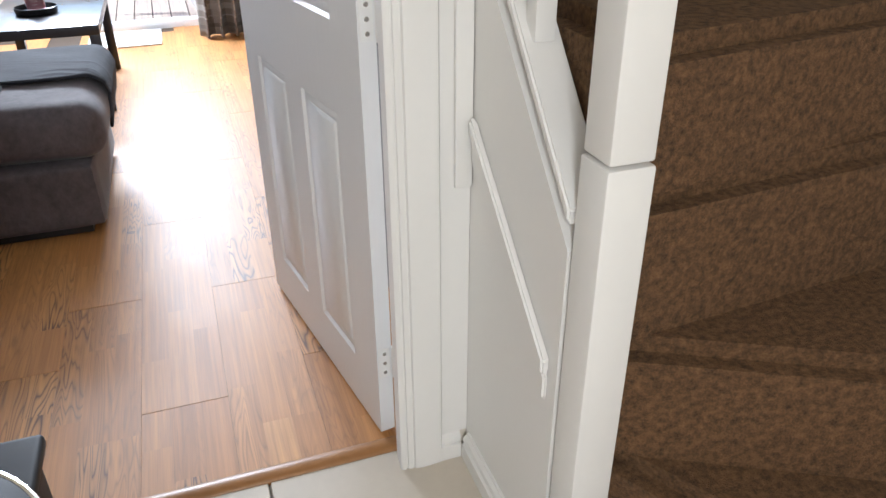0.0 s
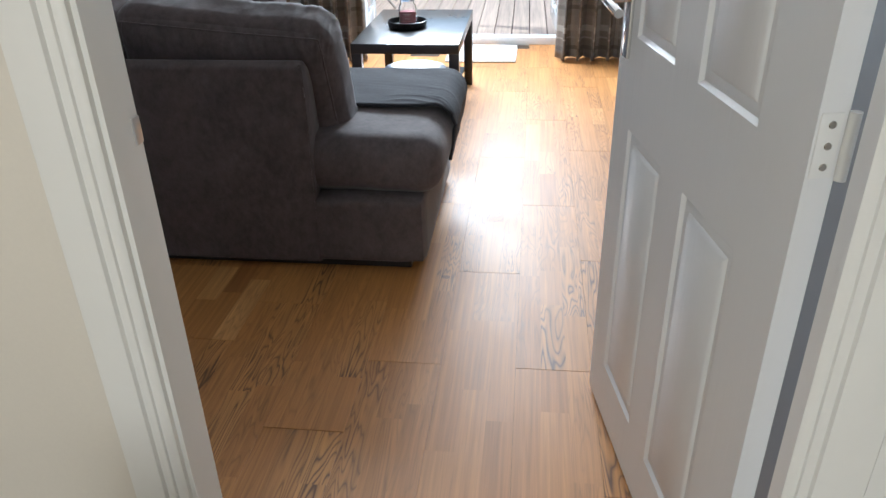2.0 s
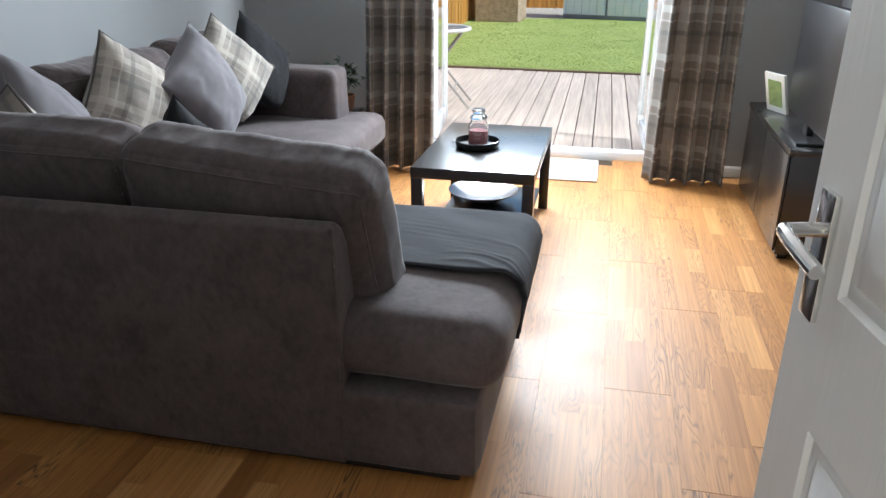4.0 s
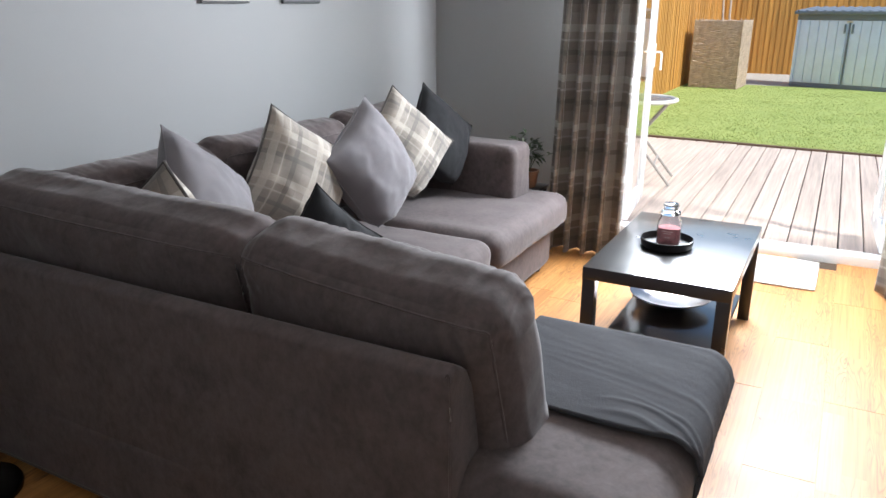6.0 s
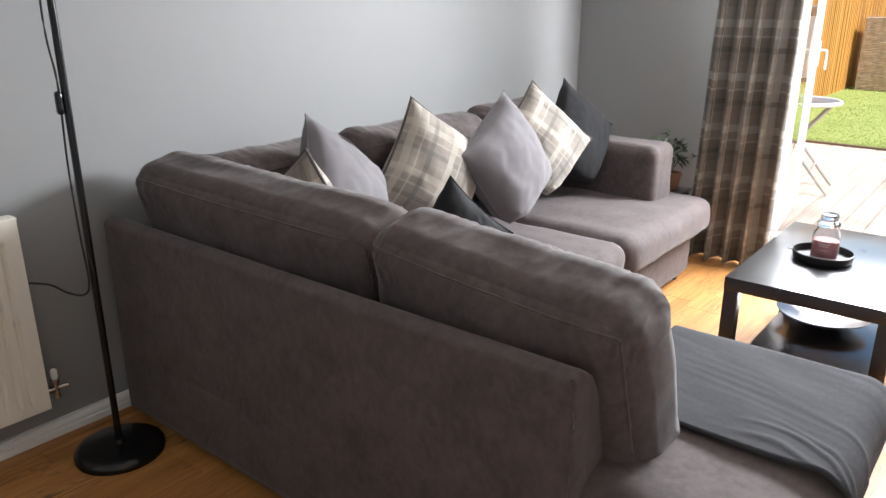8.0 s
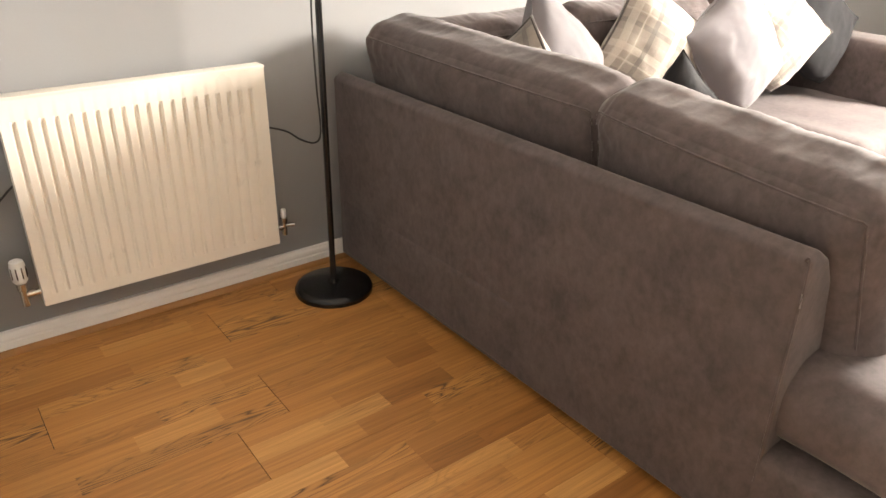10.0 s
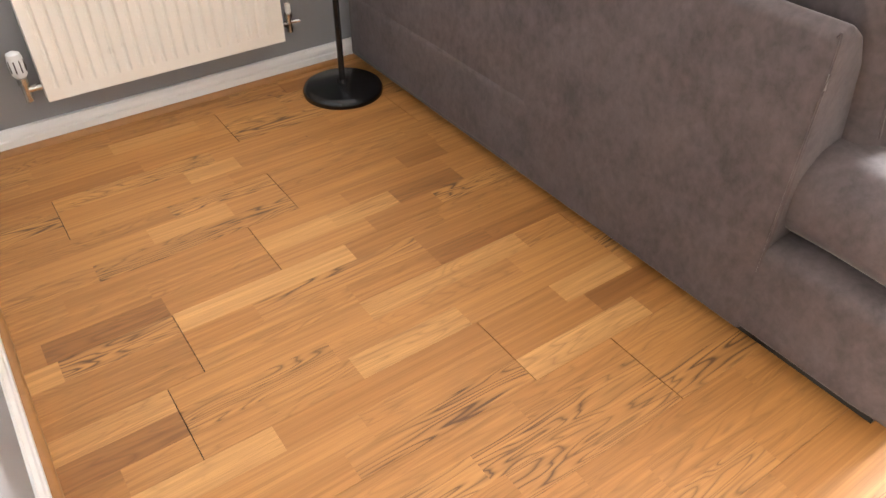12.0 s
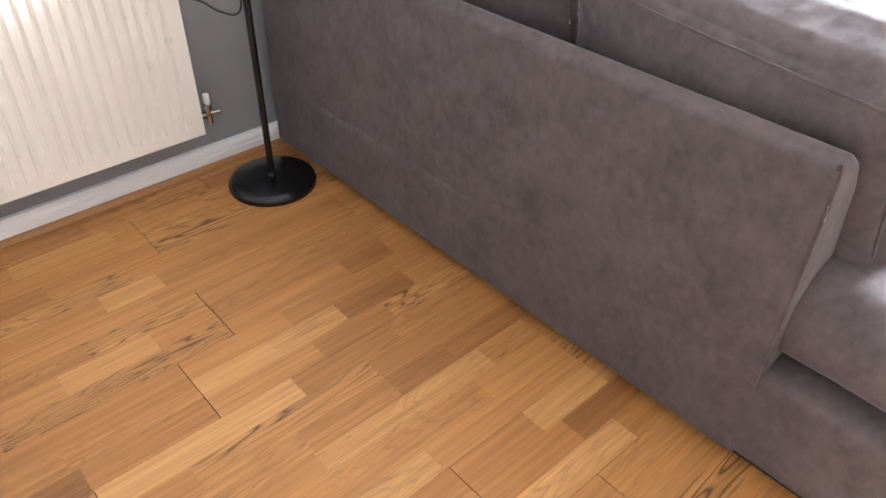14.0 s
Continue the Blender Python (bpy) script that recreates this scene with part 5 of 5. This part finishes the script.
part("frame", box(-0.085, 0.085, -0.008, 0.008, 0, 0.21, 0.003), "photo", pf)
part("print", box(-0.055, 0.055, -0.0105, -0.008, 0.035, 0.175), "photo_green", pf)

# ---- fences: each board its own piece where it can be told apart ----
rng = random.Random(9)


def fence(name, label, origin, along, count, rail, width=0.125, height=1.85):
    fn_ = tagged(link(name, box(0, count * (width - 0.012), *rail, 0.3, 0.38), "fence_rest"), label, "fence", kind="structure")
    fn_.matrix_world = pose(*origin, 0, 0, along)
    meshes = []
    for k in range(4):
        bm = box(0, width, 0.0, 0.016, 0.0, height, 0.003, seg=1)
        for v in bm.verts:
            if v.co.x > width * 0.5:
                v.co.y += 0.012
        me = bpy.data.meshes.new("board")
        bm.to_mesh(me)
        bm.free()
        me.materials.append(M["fence"])
        meshes.append(me)
    for k in range(count):
        b = new("board", meshes[k % 4])
        b.parent = fn_
        b.location = (k * (width - 0.012), rng.uniform(-0.004, 0.004), rng.uniform(-0.015, 0.015))
    return fn_


fence("fence_back", "tall golden-stained timber garden fence", (-3.0, 20.2, -0.1), 0, 80, (0.035, 0.06))
fence("fence_side", "tall golden-stained timber garden fence beside the lawn", (-2.9, 20.2, -0.1), -90, 110, (-0.03, -0.006))
structure("fence_east", box(5.6, 5.65, 6.5, 20.2, -0.1, 1.75), "fence_rest", "golden-stained timber garden fence", "fence")

# ---- decking boards ----
bm = box(-0.0702, 0.0702, 0, 3.95, -0.028, 0, 0.004, seg=1)
me_d = bpy.data.meshes.new("deck_board")
bm.to_mesh(me_d)
bm.free()
me_d.materials.append(M["decking"])
for k in range(48):
    b = new("deck_board", me_d)
    b.parent = deck
    b.location = (0.110 - 0.1485 * (22 - k), 6.405, GZ + rng.uniform(-0.002, 0.002))
    b.rotation_euler = (0, 0, radians(0.6))

# ---- hall tiles ----
hall = bpy.data.objects["floor_hall"]
bm = box(0.003, 0.447, 0.003, 0.447, -0.012, 0.0, 0.002, seg=1)
me_t = bpy.data.meshes.new("tile")
bm.to_mesh(me_t)
bm.free()
me_t.materials.append(M["tile"])
for i in range(6):
    for j in range(7):
        x, y = 0.094 - 0.45 * 3 + 0.45 * i, YF - 0.020 - 0.45 * (j + 1)
        if x > -1.3 and y > -2.0:
            b = new("tile", me_t)
            b.parent = hall
            b.location = (x, y, -0.0005)

# ---- oak floor: three strips to a board, each strip a piece ----
floor = bpy.data.objects["floor"]
PW, SWD = 0.2135, 0.2135 / 3
PL = 1.10
x_first = -0.606 - PW * 9
offsets = {4: 1.957, 5: 1.675, 6: 1.592, 7: 2.25, 9: 1.885, 10: 2.187, 11: 1.62, 12: 2.187, 14: 4.165}
# strips that stand out by tone or figure: board, strip, from, to
SPECIAL = {
    (6, 0): ((1.30, 1.592, "pale"), (2.057, 2.53, "pale")), (6, 2): ((1.949, 2.238, "pale"),),
    (5, 2): ((2.06, 2.30, "mid"), (2.30, 2.475, "dark"), (2.475, 2.74, "dark")), (5, 1): ((1.845, 2.30, "wild"),),
    (5, 0): ((1.42, 1.675, "wild"),), (7, 2): ((1.82, 2.25, "wild"), (2.25, 2.61, "pale")),
    (7, 1): ((2.52, 2.74, "dark"),), (4, 1): ((2.158, 2.357, "pale"),), (4, 2): ((1.40, 1.674, "dark"),),
    (1, 0): ((1.766, 2.041, "pale"),), (2, 1): ((1.906, 2.063, "pale"),), (3, 1): ((1.728, 1.95, "pale"),),
    (7, 0): ((1.45, 1.733, "pale"),), (8, 1): ((1.70, 2.02, "wild"),), (3, 2): ((2.47, 2.62, "dark"),),
}
lengths = (0.22, 0.28, 0.34, 0.40, 0.46, 0.52)
cache = {}
rest_v, rest_f = [], []
rng = random.Random(21)


def strip_mesh(length, gap_near, gap_far, gap_side, tone):
    key = (round(length, 3), gap_near, gap_far, gap_side, tone)
    if key not in cache:
        s0 = 0.00035 if gap_side == -1 else 0.0
        s1 = 0.00035 if gap_side == 1 else 0.0
        bm_ = box(s0, SWD - s1, 0.0011 if gap_near else 0.0, length - (0.0011 if gap_far else 0.0), -0.008, 0.0)
        me_ = bpy.data.meshes.new("strip")
        bm_.to_mesh(me_)
        bm_.free()
        me_.materials.append(M[tone])
        cache[key] = me_
    return cache[key]


def strip_runs(i, s, joints):
    """The strips of one column between the board joints: (from, to, tone, joint before, joint after)."""
    marked = SPECIAL.get((i, s), ())
    runs = []
    for j0, j1 in zip(joints, joints[1:]):
        inside = sorted((max(a, j0), min(b, j1), tone) for a, b, tone in marked if min(b, j1) - max(a, j0) > 0.03)
        stops = inside + [(j1, j1, None)]
        at = j0
        for a, b, tone in stops:
            while a - at > 0.60:
                step = rng.choice(lengths)
                runs.append((at, at + step, None))
                at += step
            if a - at > 0.005:
                runs.append((at, a, None))
            if tone:
                runs.append((a, b, tone))
            at = b
    ends = set(joints)
    return [(a, b, tone, a in ends, b in ends) for a, b, tone in runs]


pieces = 0
for i in range(18):
    x0 = x_first + PW * i
    off = offsets.get(i, rng.uniform(0, PL))
    first = off - PL * math.ceil((off - (YH - 0.03)) / PL)
    joints = [first + PL * k for k in range(6)]
    for s in range(3):
        xa = x0 + s * SWD
        if xa < XL - 0.05 or xa + SWD > XR + 0.05:
            continue
        side = -1 if s == 0 else (1 if s == 2 else 0)
        for a, b_, tone, ja, jb in strip_runs(i, s, joints):
            ya, yb = max(a, YF + 0.004), min(b_, YO - 0.07)
            if yb - ya < 0.004:
                continue
            if -2.35 < xa < 0.36 and ya < 2.72 and pieces < 300:
                tone = tone or rng.choices(("mid", "pale", "dark", "wild"), (0.74, 0.07, 0.05, 0.14))[0]
                b = new("strip", strip_mesh(yb - ya, ja, jb, side, tone))
                b.parent = floor
                b.location = (xa, ya, 0.0)
                pieces += 1
            else:
                g0, g1 = (0.0011 if ja else 0.0), (0.0011 if jb else 0.0)
                q0, q1 = xa + (0.00035 if s == 0 else 0.0), xa + SWD - (0.00035 if s == 2 else 0.0)
                n0 = len(rest_v)
                rest_v += [(q0, ya + g0, 0), (q1, ya + g0, 0), (q1, yb - g1, 0), (q0, yb - g1, 0), (q0, ya + g0, -0.008), (q1, ya + g0, -0.008), (q1, yb - g1, -0.008), (q0, yb - g1, -0.008)]
                rest_f += [(n0, n0 + 1, n0 + 2, n0 + 3), (n0, n0 + 4, n0 + 5, n0 + 1), (n0 + 1, n0 + 5, n0 + 6, n0 + 2), (n0 + 2, n0 + 6, n0 + 7, n0 + 3), (n0 + 3, n0 + 7, n0 + 4, n0)]
me_r = bpy.data.meshes.new("strips")
me_r.from_pydata(rest_v, [], rest_f)
me_r.materials.append(M["oak_rest"])
rest = new("strips", me_r)
rest.parent = floor
tagged(rest, "oak strips of the far floor", kind="stuff")
